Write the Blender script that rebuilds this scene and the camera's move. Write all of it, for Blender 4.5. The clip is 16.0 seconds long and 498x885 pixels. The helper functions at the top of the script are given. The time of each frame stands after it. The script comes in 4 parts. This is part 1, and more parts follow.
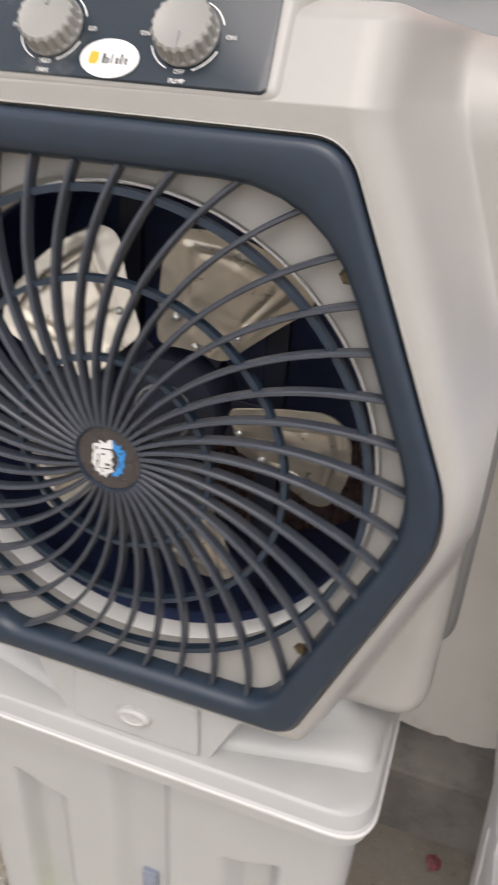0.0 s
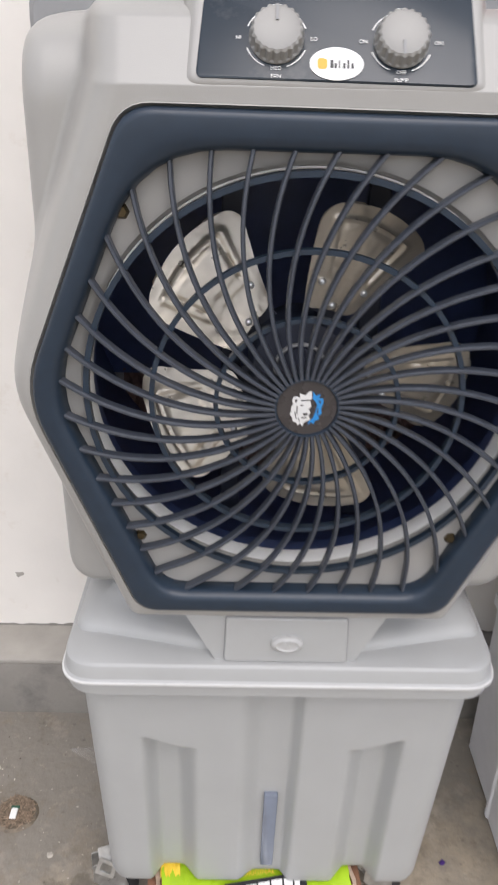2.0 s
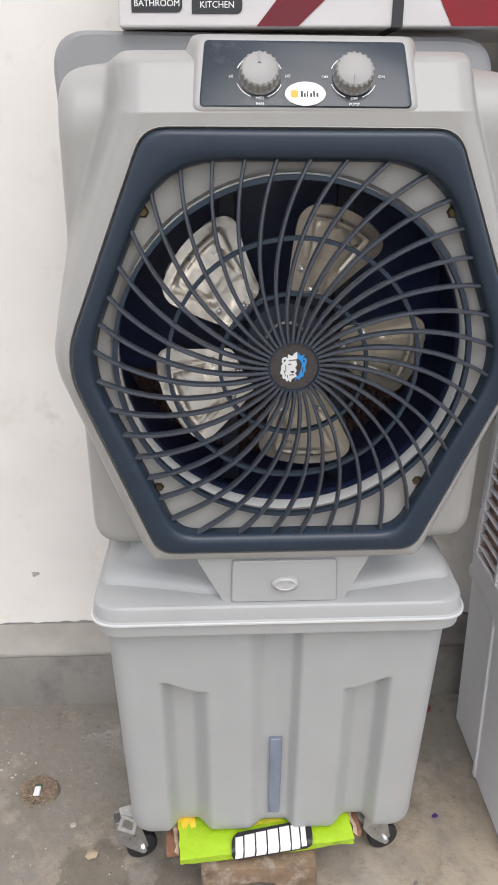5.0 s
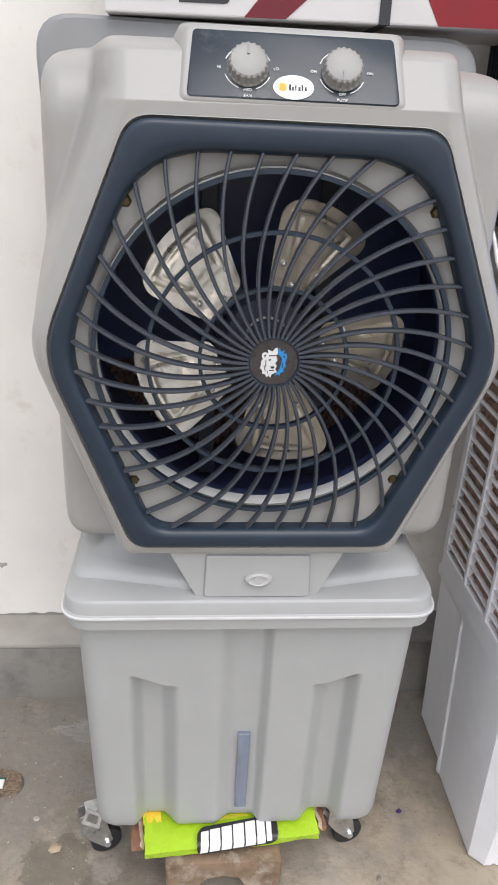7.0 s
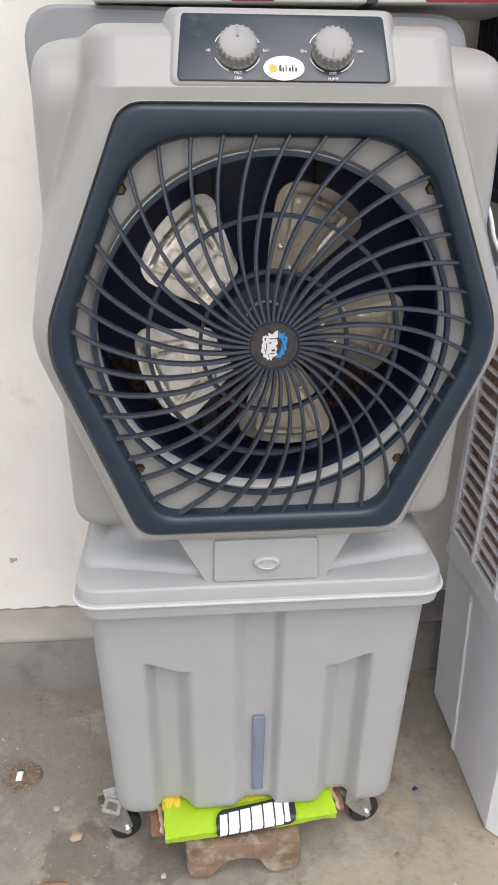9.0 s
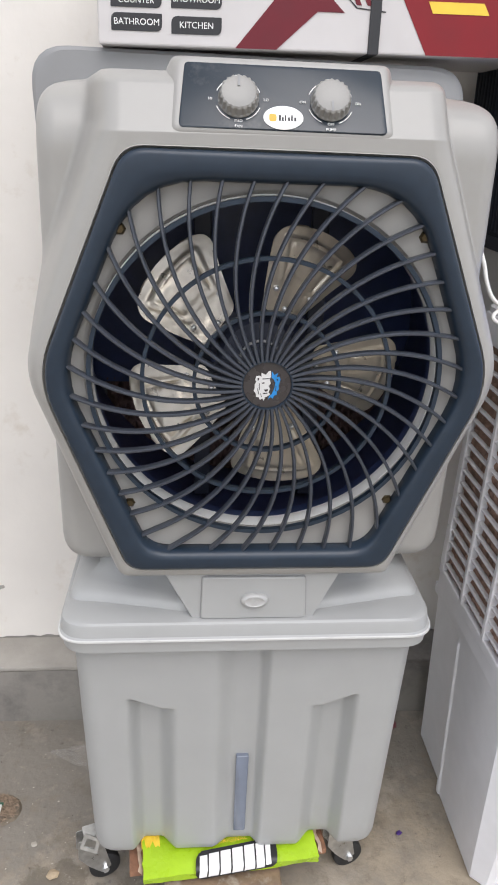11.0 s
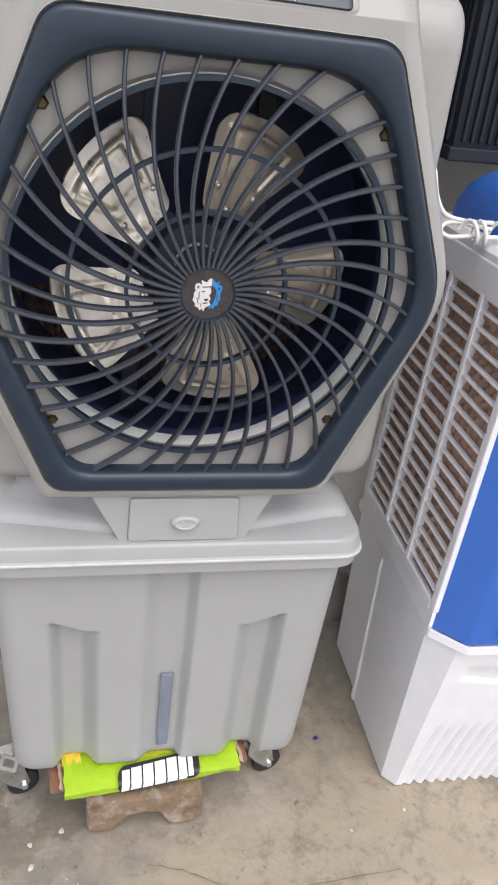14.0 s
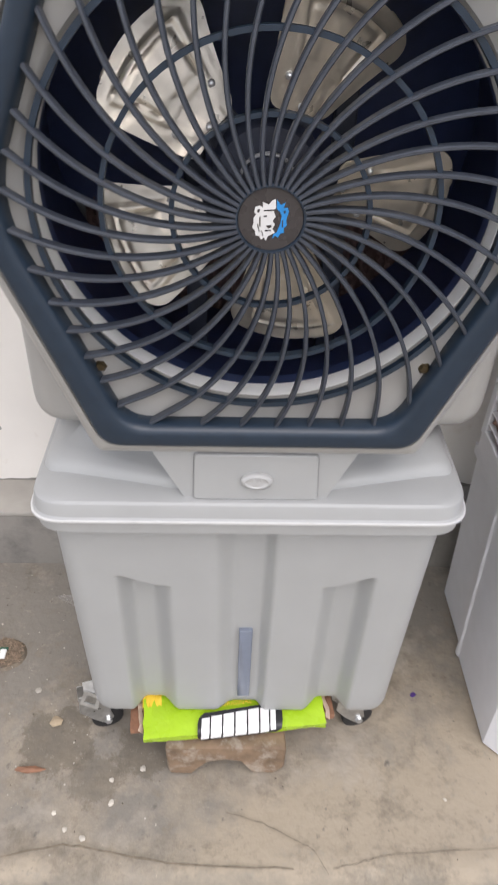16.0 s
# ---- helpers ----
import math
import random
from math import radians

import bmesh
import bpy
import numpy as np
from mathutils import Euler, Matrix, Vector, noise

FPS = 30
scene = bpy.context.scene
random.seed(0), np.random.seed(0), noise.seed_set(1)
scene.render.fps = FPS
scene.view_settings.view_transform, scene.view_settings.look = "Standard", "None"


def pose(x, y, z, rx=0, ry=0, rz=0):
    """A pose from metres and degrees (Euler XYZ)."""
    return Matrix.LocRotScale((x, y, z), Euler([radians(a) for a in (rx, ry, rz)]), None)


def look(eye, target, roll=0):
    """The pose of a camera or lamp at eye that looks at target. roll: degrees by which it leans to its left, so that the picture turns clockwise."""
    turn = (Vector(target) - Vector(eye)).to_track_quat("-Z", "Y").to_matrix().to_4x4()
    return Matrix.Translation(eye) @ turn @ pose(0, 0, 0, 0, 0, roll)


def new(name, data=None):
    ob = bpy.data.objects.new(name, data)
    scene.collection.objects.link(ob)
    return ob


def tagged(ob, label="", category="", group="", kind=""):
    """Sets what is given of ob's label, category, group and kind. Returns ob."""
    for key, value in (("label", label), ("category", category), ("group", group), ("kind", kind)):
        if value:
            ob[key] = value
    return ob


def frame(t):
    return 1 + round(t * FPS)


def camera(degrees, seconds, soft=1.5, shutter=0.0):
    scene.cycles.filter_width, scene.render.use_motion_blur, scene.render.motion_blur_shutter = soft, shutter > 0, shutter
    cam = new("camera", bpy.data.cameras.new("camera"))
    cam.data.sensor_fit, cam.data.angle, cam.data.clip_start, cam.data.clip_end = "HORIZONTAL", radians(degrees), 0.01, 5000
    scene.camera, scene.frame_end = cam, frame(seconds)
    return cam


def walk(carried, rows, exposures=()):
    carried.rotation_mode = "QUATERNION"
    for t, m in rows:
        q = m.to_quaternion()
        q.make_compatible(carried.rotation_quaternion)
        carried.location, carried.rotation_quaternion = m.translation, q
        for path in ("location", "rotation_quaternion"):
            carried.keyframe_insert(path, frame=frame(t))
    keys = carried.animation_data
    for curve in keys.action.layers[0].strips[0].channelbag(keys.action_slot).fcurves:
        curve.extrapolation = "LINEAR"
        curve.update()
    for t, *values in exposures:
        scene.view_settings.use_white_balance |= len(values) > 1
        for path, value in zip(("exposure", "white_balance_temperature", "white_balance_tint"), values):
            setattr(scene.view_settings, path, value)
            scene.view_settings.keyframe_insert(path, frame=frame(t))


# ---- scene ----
cam = camera(37.2, 16.0, soft=1.8, shutter=0.4)
PATH = [
    (0, (0.299, -0.531, 1.443), (-0.253, 1.168, 0.544), 4.0),
    (0.2, (0.27, -0.576, 1.445), (-0.28, 1.133, 0.562), 0.8),
    (0.5, (0.201, -0.606, 1.451), (-0.22, 1.131, 0.553), 0.2),
    (0.8, (0.101, -0.594, 1.44), (-0.146, 1.187, 0.564), 0.4),
    (1, (0.033, -0.583, 1.465), (-0.095, 1.206, 0.58), -0.1),
    (1.2, (-0.007, -0.629, 1.486), (-0.066, 1.175, 0.626), 0.3),
    (1.5, (-0.061, -0.625, 1.473), (-0.055, 1.165, 0.58), 1.4),
    (1.8, (-0.076, -0.67, 1.45), (-0.067, 1.106, 0.53), 1.9),
    (2, (-0.072, -0.718, 1.447), (-0.05, 1.056, 0.524), 1.4),
    (2.2, (-0.064, -0.786, 1.443), (-0.033, 1.0, 0.543), 0.9),
    (2.5, (-0.065, -0.871, 1.431), (-0.025, 0.938, 0.577), -0.2),
    (2.7, (-0.065, -0.908, 1.434), (-0.001, 0.92, 0.624), -0.8),
    (3, (-0.066, -0.918, 1.437), (-0.01, 0.92, 0.649), -2.1),
    (3.5, (-0.08, -0.915, 1.423), (-0.019, 0.907, 0.6), -3.0),
    (4, (-0.08, -0.919, 1.413), (-0.001, 0.9, 0.586), -1.7),
    (4.2, (-0.09, -0.93, 1.42), (-0.023, 0.894, 0.602), -1.0),
    (6.3, (-0.092, -0.935, 1.412), (-0.005, 0.899, 0.617), 1.0),
    (6.5, (-0.103, -0.932, 1.414), (-0.001, 0.897, 0.61), 1.3),
    (7, (-0.101, -0.928, 1.416), (0.037, 0.894, 0.602), 2.2),
    (7.5, (-0.091, -0.923, 1.416), (0.086, 0.896, 0.601), 2.2),
    (8, (-0.097, -0.926, 1.412), (0.083, 0.89, 0.594), 1.6),
    (8.5, (-0.099, -0.927, 1.41), (0.052, 0.887, 0.581), 0.9),
    (9, (-0.102, -0.936, 1.41), (0.026, 0.876, 0.572), -0.1),
    (9.2, (-0.096, -0.931, 1.409), (0.025, 0.877, 0.564), -0.5),
    (11.3, (-0.097, -0.937, 1.426), (0.049, 0.906, 0.663), 2.8),
    (11.5, (-0.11, -0.943, 1.412), (0.026, 0.896, 0.639), 3.9),
    (12, (-0.131, -0.949, 1.403), (0.005, 0.87, 0.583), 5.4),
    (12.2, (-0.14, -0.939, 1.417), (0.053, 0.87, 0.588), 5.2),
    (12.5, (-0.116, -0.94, 1.421), (0.074, 0.878, 0.609), 4.7),
    (13, (-0.111, -0.915, 1.423), (0.145, 0.873, 0.562), 4.3),
    (13.2, (-0.108, -0.896, 1.42), (0.174, 0.869, 0.522), 4.4),
    (13.5, (-0.114, -0.864, 1.409), (0.197, 0.882, 0.486), 5.0),
    (14, (-0.126, -0.863, 1.403), (0.261, 0.841, 0.43), 6.4),
    (14.5, (-0.132, -0.844, 1.4), (0.273, 0.832, 0.386), 6.8),
    (15, (-0.12, -0.831, 1.402), (0.229, 0.82, 0.328), 6.0),
    (15.5, (-0.101, -0.826, 1.385), (0.098, 0.793, 0.228), 4.3),
    (16, (-0.036, -0.71, 1.38), (0.005, 0.884, 0.173), 1.6),
]
walk(cam, [(t, look(eye, target, roll)) for t, eye, target, roll in PATH], [(0.0, 0.66, 6900, 15), (0.6, 0.62, 6850, 15), (1.1, 0.55, 6650, 15), (1.6, 0.48, 6500, 15), (4.0, 0.47, 6400, 13), (8.0, 0.49, 6400, 13), (12.2, 0.45, 6400, 13), (13.0, 0.47, 6400, 13), (14.5, 0.55, 6450, 15), (16.0, 0.52, 6450, 15)])

# ---- world and light ----
world = bpy.data.worlds.new("sky")
scene.world = world
world.use_nodes = True
wn = world.node_tree
sky = wn.nodes.new("ShaderNodeTexSky")
sky.sky_type = "NISHITA"
sky.sun_disc = False
SUN_EL, SUN_ROT = 56.6, 167.5
sky.sun_elevation, sky.sun_rotation = radians(SUN_EL), radians(SUN_ROT)
wn.nodes["Background"].inputs["Strength"].default_value = 0.18
hazy = wn.nodes.new("ShaderNodeHueSaturation")
hazy.inputs["Saturation"].default_value = 0.30
wn.links.new(sky.outputs[0], hazy.inputs["Color"])
wn.links.new(hazy.outputs[0], wn.nodes["Background"].inputs["Color"])
sun = new("sun", bpy.data.lights.new("sun", "SUN"))
sun.data.energy, sun.data.angle, sun.data.color = 1.4, radians(50), (1.0, 0.96, 0.9)
sun.matrix_basis = look((0.6, -2.7, 4.2), (0, 0, 0))


# ---- materials ----
def material(name, colour, rough=0.5, metal=0.0, scale=40.0, vary=0.06, bump=0.0, bump_scale=300.0, rough_vary=0.08,
             stain=None, stain_scale=6.0, stain_low=0.5, stain_high=0.7, coat=0.0, per_object=0.0):
    m = bpy.data.materials.new(name)
    m.use_nodes = True
    t, p = m.node_tree, m.node_tree.nodes["Principled BSDF"]
    co = t.nodes.new("ShaderNodeTexCoord")
    grain = t.nodes.new("ShaderNodeTexNoise")
    grain.inputs["Scale"].default_value, grain.inputs["Detail"].default_value = scale, 6
    t.links.new(co.outputs["Object"], grain.inputs["Vector"])
    ramp = t.nodes.new("ShaderNodeMapRange")
    ramp.inputs["From Min"].default_value, ramp.inputs["From Max"].default_value = 0.25, 0.75
    ramp.inputs["To Min"].default_value, ramp.inputs["To Max"].default_value = 1 - vary, 1 + vary
    t.links.new(grain.outputs["Fac"], ramp.inputs["Value"])
    tone = t.nodes.new("ShaderNodeVectorMath")
    tone.operation = "SCALE"
    tone.inputs[0].default_value = colour
    t.links.new(ramp.outputs[0], tone.inputs["Scale"])
    out = tone.outputs[0]
    if stain:
        blot = t.nodes.new("ShaderNodeTexNoise")
        blot.inputs["Scale"].default_value, blot.inputs["Detail"].default_value = stain_scale, 8
        blot.inputs["Roughness"].default_value = 0.65
        t.links.new(co.outputs["Object"], blot.inputs["Vector"])
        edge = t.nodes.new("ShaderNodeMapRange")
        edge.inputs["From Min"].default_value, edge.inputs["From Max"].default_value = stain_low, stain_high
        t.links.new(blot.outputs["Fac"], edge.inputs["Value"])
        mix = t.nodes.new("ShaderNodeMix")
        mix.data_type = "RGBA"
        t.links.new(edge.outputs[0], mix.inputs["Factor"])
        t.links.new(out, mix.inputs["A"])
        mix.inputs["B"].default_value = (*stain, 1)
        out = mix.outputs["Result"]
    if per_object:
        info = t.nodes.new("ShaderNodeObjectInfo")
        r2 = t.nodes.new("ShaderNodeMapRange")
        r2.inputs["To Min"].default_value, r2.inputs["To Max"].default_value = 1 - per_object, 1 + per_object
        t.links.new(info.outputs["Random"], r2.inputs["Value"])
        sc = t.nodes.new("ShaderNodeVectorMath")
        sc.operation = "SCALE"
        t.links.new(out, sc.inputs[0])
        t.links.new(r2.outputs[0], sc.inputs["Scale"])
        out = sc.outputs[0]
    t.links.new(out, p.inputs["Base Color"])
    rr = t.nodes.new("ShaderNodeMapRange")
    rr.inputs["To Min"].default_value, rr.inputs["To Max"].default_value = max(0.02, rough - rough_vary), min(1, rough + rough_vary)
    t.links.new(grain.outputs["Fac"], rr.inputs["Value"])
    t.links.new(rr.outputs[0], p.inputs["Roughness"])
    p.inputs["Metallic"].default_value = metal
    p.inputs["Coat Weight"].default_value = coat
    if bump:
        fine = t.nodes.new("ShaderNodeTexNoise")
        fine.inputs["Scale"].default_value, fine.inputs["Detail"].default_value = bump_scale, 5
        t.links.new(co.outputs["Object"], fine.inputs["Vector"])
        bm = t.nodes.new("ShaderNodeBump")
        bm.inputs["Strength"].default_value, bm.inputs["Distance"].default_value = bump, 0.004
        t.links.new(fine.outputs["Fac"], bm.inputs["Height"])
        t.links.new(bm.outputs[0], p.inputs["Normal"])
    return m


IVORY = material("ivory_plastic", (0.328, 0.321, 0.302), 0.36, scale=25, vary=0.03, bump=0.05, bump_scale=900)
DUCT = material("deep_blue_plastic", (0.036, 0.055, 0.138), 0.35, scale=30, vary=0.2)
TANKGREY = material("tank_plastic", (0.352, 0.357, 0.350), 0.45, scale=18, vary=0.03, bump=0.06, bump_scale=900)
BACKGREY = material("back_panel_plastic", (0.245, 0.247, 0.247), 0.5, scale=18, vary=0.04)
NAVY = material("dark_blue_plastic", (0.0138, 0.0258, 0.0430), 0.38, scale=60, vary=0.10, bump=0.04, bump_scale=700)
RIBGREY = material("grille_rib_plastic", (0.044, 0.051, 0.065), 0.38, scale=60, vary=0.12)
PANEL = material("glossy_panel", (0.018, 0.027, 0.037), 0.24, scale=12, vary=0.1, rough_vary=0.06, stain=(0.065, 0.073, 0.078), stain_scale=16, stain_low=0.54, stain_high=0.70)
DARK = material("dark_inside", (0.015, 0.019, 0.034), 0.5, scale=30, vary=0.2)
PADBROWN = material("cooling_pad", (0.155, 0.092, 0.082), 0.85, scale=70, vary=0.35, bump=0.5, bump_scale=160, per_object=0.3)
PADTAN = material("tan_cooling_pad", (0.46, 0.295, 0.225), 0.85, scale=70, vary=0.3, bump=0.5, bump_scale=160, per_object=0.25)
BLADE = material("pressed_aluminium", (0.58, 0.53, 0.445), 0.31, metal=0.68, scale=30, vary=0.12, bump=0.10, bump_scale=45, rough_vary=0.12)
STEEL = material("zinc_steel", (0.68, 0.69, 0.70), 0.32, metal=0.85, scale=60, vary=0.2)
ZINC = material("dull_zinc", (0.56, 0.57, 0.57), 0.30, metal=0.92, scale=60, vary=0.25)
BOLT = material("brass_bolt", (0.13, 0.10, 0.055), 0.4, metal=0.8, scale=60, vary=0.2)
RUBBER = material("black_rubber", (0.018, 0.018, 0.019), 0.6, scale=80, vary=0.25)
KNOB = material("knob_plastic", (0.262, 0.257, 0.241), 0.34, scale=40, vary=0.04)
WHITE = material("white_print", (0.80, 0.80, 0.78), 0.4, scale=60, vary=0.03)
YELLOW = material("yellow_print", (0.80, 0.55, 0.05), 0.45, scale=60, vary=0.05)
BLACK = material("black_print", (0.02, 0.02, 0.022), 0.45, scale=60, vary=0.1)
BLUEPRINT = material("blue_print", (0.02, 0.22, 0.55), 0.4, scale=60, vary=0.1)
HUBDARK = material("hub_badge", (0.045, 0.040, 0.040), 0.28, scale=60, vary=0.1)
WINDOW = material("level_window_plastic", (0.17, 0.195, 0.245), 0.2, scale=20, vary=0.12)
RED = material("red_print", (0.20, 0.002, 0.007), 0.62, scale=20, vary=0.1)
DARKRED = material("dark_red_print", (0.125, 0.004, 0.012), 0.62, scale=20, vary=0.12)
CARTON = material("white_carton", (0.555, 0.532, 0.518), 0.4, scale=15, vary=0.04, stain=(0.55, 0.50, 0.45), stain_low=0.62, stain_high=0.8)
LIME = material("lime_wrapper", (0.36, 0.56, 0.02), 0.28, scale=25, vary=0.08, bump=0.4, bump_scale=40)
BOARD = material("fibre_board", (0.24, 0.12, 0.07), 0.8, scale=90, vary=0.3, bump=0.3, bump_scale=250)
PULP = material("torn_paper", (0.62, 0.47, 0.36), 0.9, scale=90, vary=0.2)
BLOCK = material("weathered_wood_block", (0.20, 0.135, 0.085), 0.72, scale=35, vary=0.35, bump=0.7, bump_scale=60,
                 stain=(0.36, 0.31, 0.25), stain_scale=22, stain_low=0.5, stain_high=0.66)
RCGREY = material("grey_cooler_plastic", (0.76, 0.76, 0.785), 0.4, scale=20, vary=0.04, bump=0.05, bump_scale=700)
RCWHITE = material("white_cooler_plastic", (0.77, 0.775, 0.80), 0.38, scale=20, vary=0.04)
BLUE = material("blue_plastic", (0.038, 0.135, 0.48), 0.35, scale=30, vary=0.05)
CORD = material("white_cord", (0.70, 0.69, 0.66), 0.45, scale=60, vary=0.06)
CRUMB = material("pale_crumbs", (0.52, 0.48, 0.41), 0.8, scale=60, vary=0.2, per_object=0.3)
DIRT = material("brown_dirt", (0.17, 0.140, 0.105), 0.9, scale=80, vary=0.3, bump=0.5, bump_scale=200)
CRACK = material("packed_crack_dust", (0.20, 0.165, 0.12), 0.9, scale=80, vary=0.35)
CRUMBDARK = material("dark_crumbs", (0.10, 0.08, 0.06), 0.85, scale=60, vary=0.3, per_object=0.4)
PURPLE = material("purple_scrap", (0.06, 0.025, 0.16), 0.5, scale=60, vary=0.1)


def concrete_material():
    """Worn concrete: tan and grey areas, dark damp blots, speckle and pits."""
    m = bpy.data.materials.new("stained_concrete")
    m.use_nodes = True
    t, p = m.node_tree, m.node_tree.nodes["Principled BSDF"]
    co = t.nodes.new("ShaderNodeTexCoord")

    def cloud(scale, low, high, detail=8, rough=0.6, seed=0.0):
        n = t.nodes.new("ShaderNodeTexNoise")
        n.noise_dimensions = "4D"
        n.inputs["W"].default_value = seed
        n.inputs["Scale"].default_value, n.inputs["Detail"].default_value, n.inputs["Roughness"].default_value = scale, detail, rough
        t.links.new(co.outputs["Object"], n.inputs["Vector"])
        r = t.nodes.new("ShaderNodeMapRange")
        r.inputs["From Min"].default_value, r.inputs["From Max"].default_value = low, high
        t.links.new(n.outputs["Fac"], r.inputs["Value"])
        return r.outputs[0], n.outputs["Fac"]

    def over(below, colour, fac):
        mix = t.nodes.new("ShaderNodeMix")
        mix.data_type = "RGBA"
        t.links.new(fac, mix.inputs["Factor"])
        if isinstance(below, tuple):
            mix.inputs["A"].default_value = (*below, 1)
        else:
            t.links.new(below, mix.inputs["A"])
        mix.inputs["B"].default_value = (*colour, 1)
        return mix.outputs["Result"]

    # damp grey beside the cooler, painted shade behind it, dry tan towards the street
    split = t.nodes.new("ShaderNodeVectorMath")
    split.operation = "DOT_PRODUCT"
    t.links.new(co.outputs["Object"], split.inputs[0])
    split.inputs[1].default_value = (-0.22, 0.50, 0)
    damp = t.nodes.new("ShaderNodeMath")
    damp.operation = "ADD"
    t.links.new(cloud(3.0, 0, 1, rough=0.7, seed=1)[1], damp.inputs[0])
    t.links.new(split.outputs["Value"], damp.inputs[1])
    damp_shade = t.nodes.new("ShaderNodeMapRange")
    damp_shade.inputs["From Min"].default_value, damp_shade.inputs["From Max"].default_value = 0.47, 0.63
    t.links.new(damp.outputs[0], damp_shade.inputs["Value"])
    c = over((0.358, 0.300, 0.222), (0.212, 0.192, 0.162), damp_shade.outputs[0])
    c = over(c, (0.40, 0.350, 0.285), cloud(7.0, 0.56, 0.74, seed=2)[0])
    c = over(c, (0.165, 0.140, 0.106), cloud(5.0, 0.53, 0.67, rough=0.78, seed=3)[0])
    c = over(c, (0.215, 0.180, 0.135), cloud(13.0, 0.53, 0.66, rough=0.78, seed=9)[0])
    c = over(c, (0.13, 0.115, 0.098), cloud(38.0, 0.62, 0.72, seed=4)[0])
    for (px, py), size, reach in (((-0.38, 0.11), 0.15, 1.0), ((-0.21, 0.09), 0.11, 1.0), ((-0.29, 0.04), 0.10, 0.8)):
        away = t.nodes.new("ShaderNodeVectorMath")
        away.operation = "DISTANCE"
        t.links.new(co.outputs["Object"], away.inputs[0])
        away.inputs[1].default_value = (px, py, 0)
        near = t.nodes.new("ShaderNodeMapRange")
        near.inputs["From Min"].default_value, near.inputs["From Max"].default_value = 0, size
        near.inputs["To Min"].default_value, near.inputs["To Max"].default_value = 0.42, -0.15
        t.links.new(away.outputs["Value"], near.inputs["Value"])
        rough_edge = t.nodes.new("ShaderNodeMath")
        rough_edge.operation = "ADD"
        t.links.new(near.outputs[0], rough_edge.inputs[0])
        t.links.new(cloud(17.0, 0, 1, rough=0.8, seed=20 + px)[1], rough_edge.inputs[1])
        blot = t.nodes.new("ShaderNodeMapRange")
        blot.inputs["From Min"].default_value, blot.inputs["From Max"].default_value = 0.60, 0.68
        blot.inputs["To Max"].default_value = 0.62 * reach
        t.links.new(rough_edge.outputs[0], blot.inputs["Value"])
        c = over(c, (0.115, 0.096, 0.070), blot.outputs[0])
    # grey strip with ragged borders along the worn front lip
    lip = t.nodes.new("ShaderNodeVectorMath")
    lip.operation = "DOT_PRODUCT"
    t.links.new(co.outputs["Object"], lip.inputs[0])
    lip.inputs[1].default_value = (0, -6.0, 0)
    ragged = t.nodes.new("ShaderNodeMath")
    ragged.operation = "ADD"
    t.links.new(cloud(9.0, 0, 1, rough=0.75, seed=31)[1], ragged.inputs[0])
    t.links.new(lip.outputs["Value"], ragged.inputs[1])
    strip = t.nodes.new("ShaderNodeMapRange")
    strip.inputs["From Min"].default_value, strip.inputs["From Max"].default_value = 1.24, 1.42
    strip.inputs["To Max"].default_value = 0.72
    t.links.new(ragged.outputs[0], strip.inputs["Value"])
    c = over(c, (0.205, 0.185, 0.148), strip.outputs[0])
    c = over(c, (0.300, 0.268, 0.215), cloud(24.0, 0.56, 0.68, rough=0.8, seed=33)[0])
    fine, raw = cloud(170.0, 0.66, 0.80, 4, seed=5)
    c = over(c, (0.45, 0.39, 0.30), fine)
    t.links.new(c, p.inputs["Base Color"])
    rr = t.nodes.new("ShaderNodeMapRange")
    rr.inputs["To Min"].default_value, rr.inputs["To Max"].default_value = 0.62, 0.95
    t.links.new(cloud(6.0, 0.3, 0.7, seed=6)[0], rr.inputs["Value"])
    t.links.new(rr.outputs[0], p.inputs["Roughness"])
    b1 = t.nodes.new("ShaderNodeBump")
    b1.inputs["Strength"].default_value, b1.inputs["Distance"].default_value = 0.4, 0.003
    t.links.new(cloud(60.0, 0.3, 0.7, seed=7)[0], b1.inputs["Height"])
    b2 = t.nodes.new("ShaderNodeBump")
    b2.inputs["Strength"].default_value, b2.inputs["Distance"].default_value = 0.25, 0.012
    t.links.new(cloud(11.0, 0.3, 0.7, seed=8)[0], b2.inputs["Height"])
    t.links.new(b1.outputs[0], b2.inputs["Normal"])
    t.links.new(b2.outputs[0], p.inputs["Normal"])
    return m


CONCRETE = concrete_material()
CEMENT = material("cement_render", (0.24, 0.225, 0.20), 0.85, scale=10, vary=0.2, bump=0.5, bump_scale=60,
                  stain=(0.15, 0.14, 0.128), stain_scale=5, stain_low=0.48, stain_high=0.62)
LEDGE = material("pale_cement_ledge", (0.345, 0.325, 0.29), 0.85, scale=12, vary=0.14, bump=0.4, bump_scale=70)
PAINT = material("cream_wall_paint", (0.735, 0.705, 0.655), 0.7, scale=6, vary=0.05, bump=0.22, bump_scale=35,
                 stain=(0.60, 0.54, 0.46), stain_scale=7, stain_low=0.56, stain_high=0.74)
ASPHALT = material("street_surface", (0.36, 0.31, 0.24), 0.9, scale=45, vary=0.35, bump=1.0, bump_scale=45,
                   stain=(0.135, 0.115, 0.09), stain_scale=17, stain_low=0.49, stain_high=0.60)


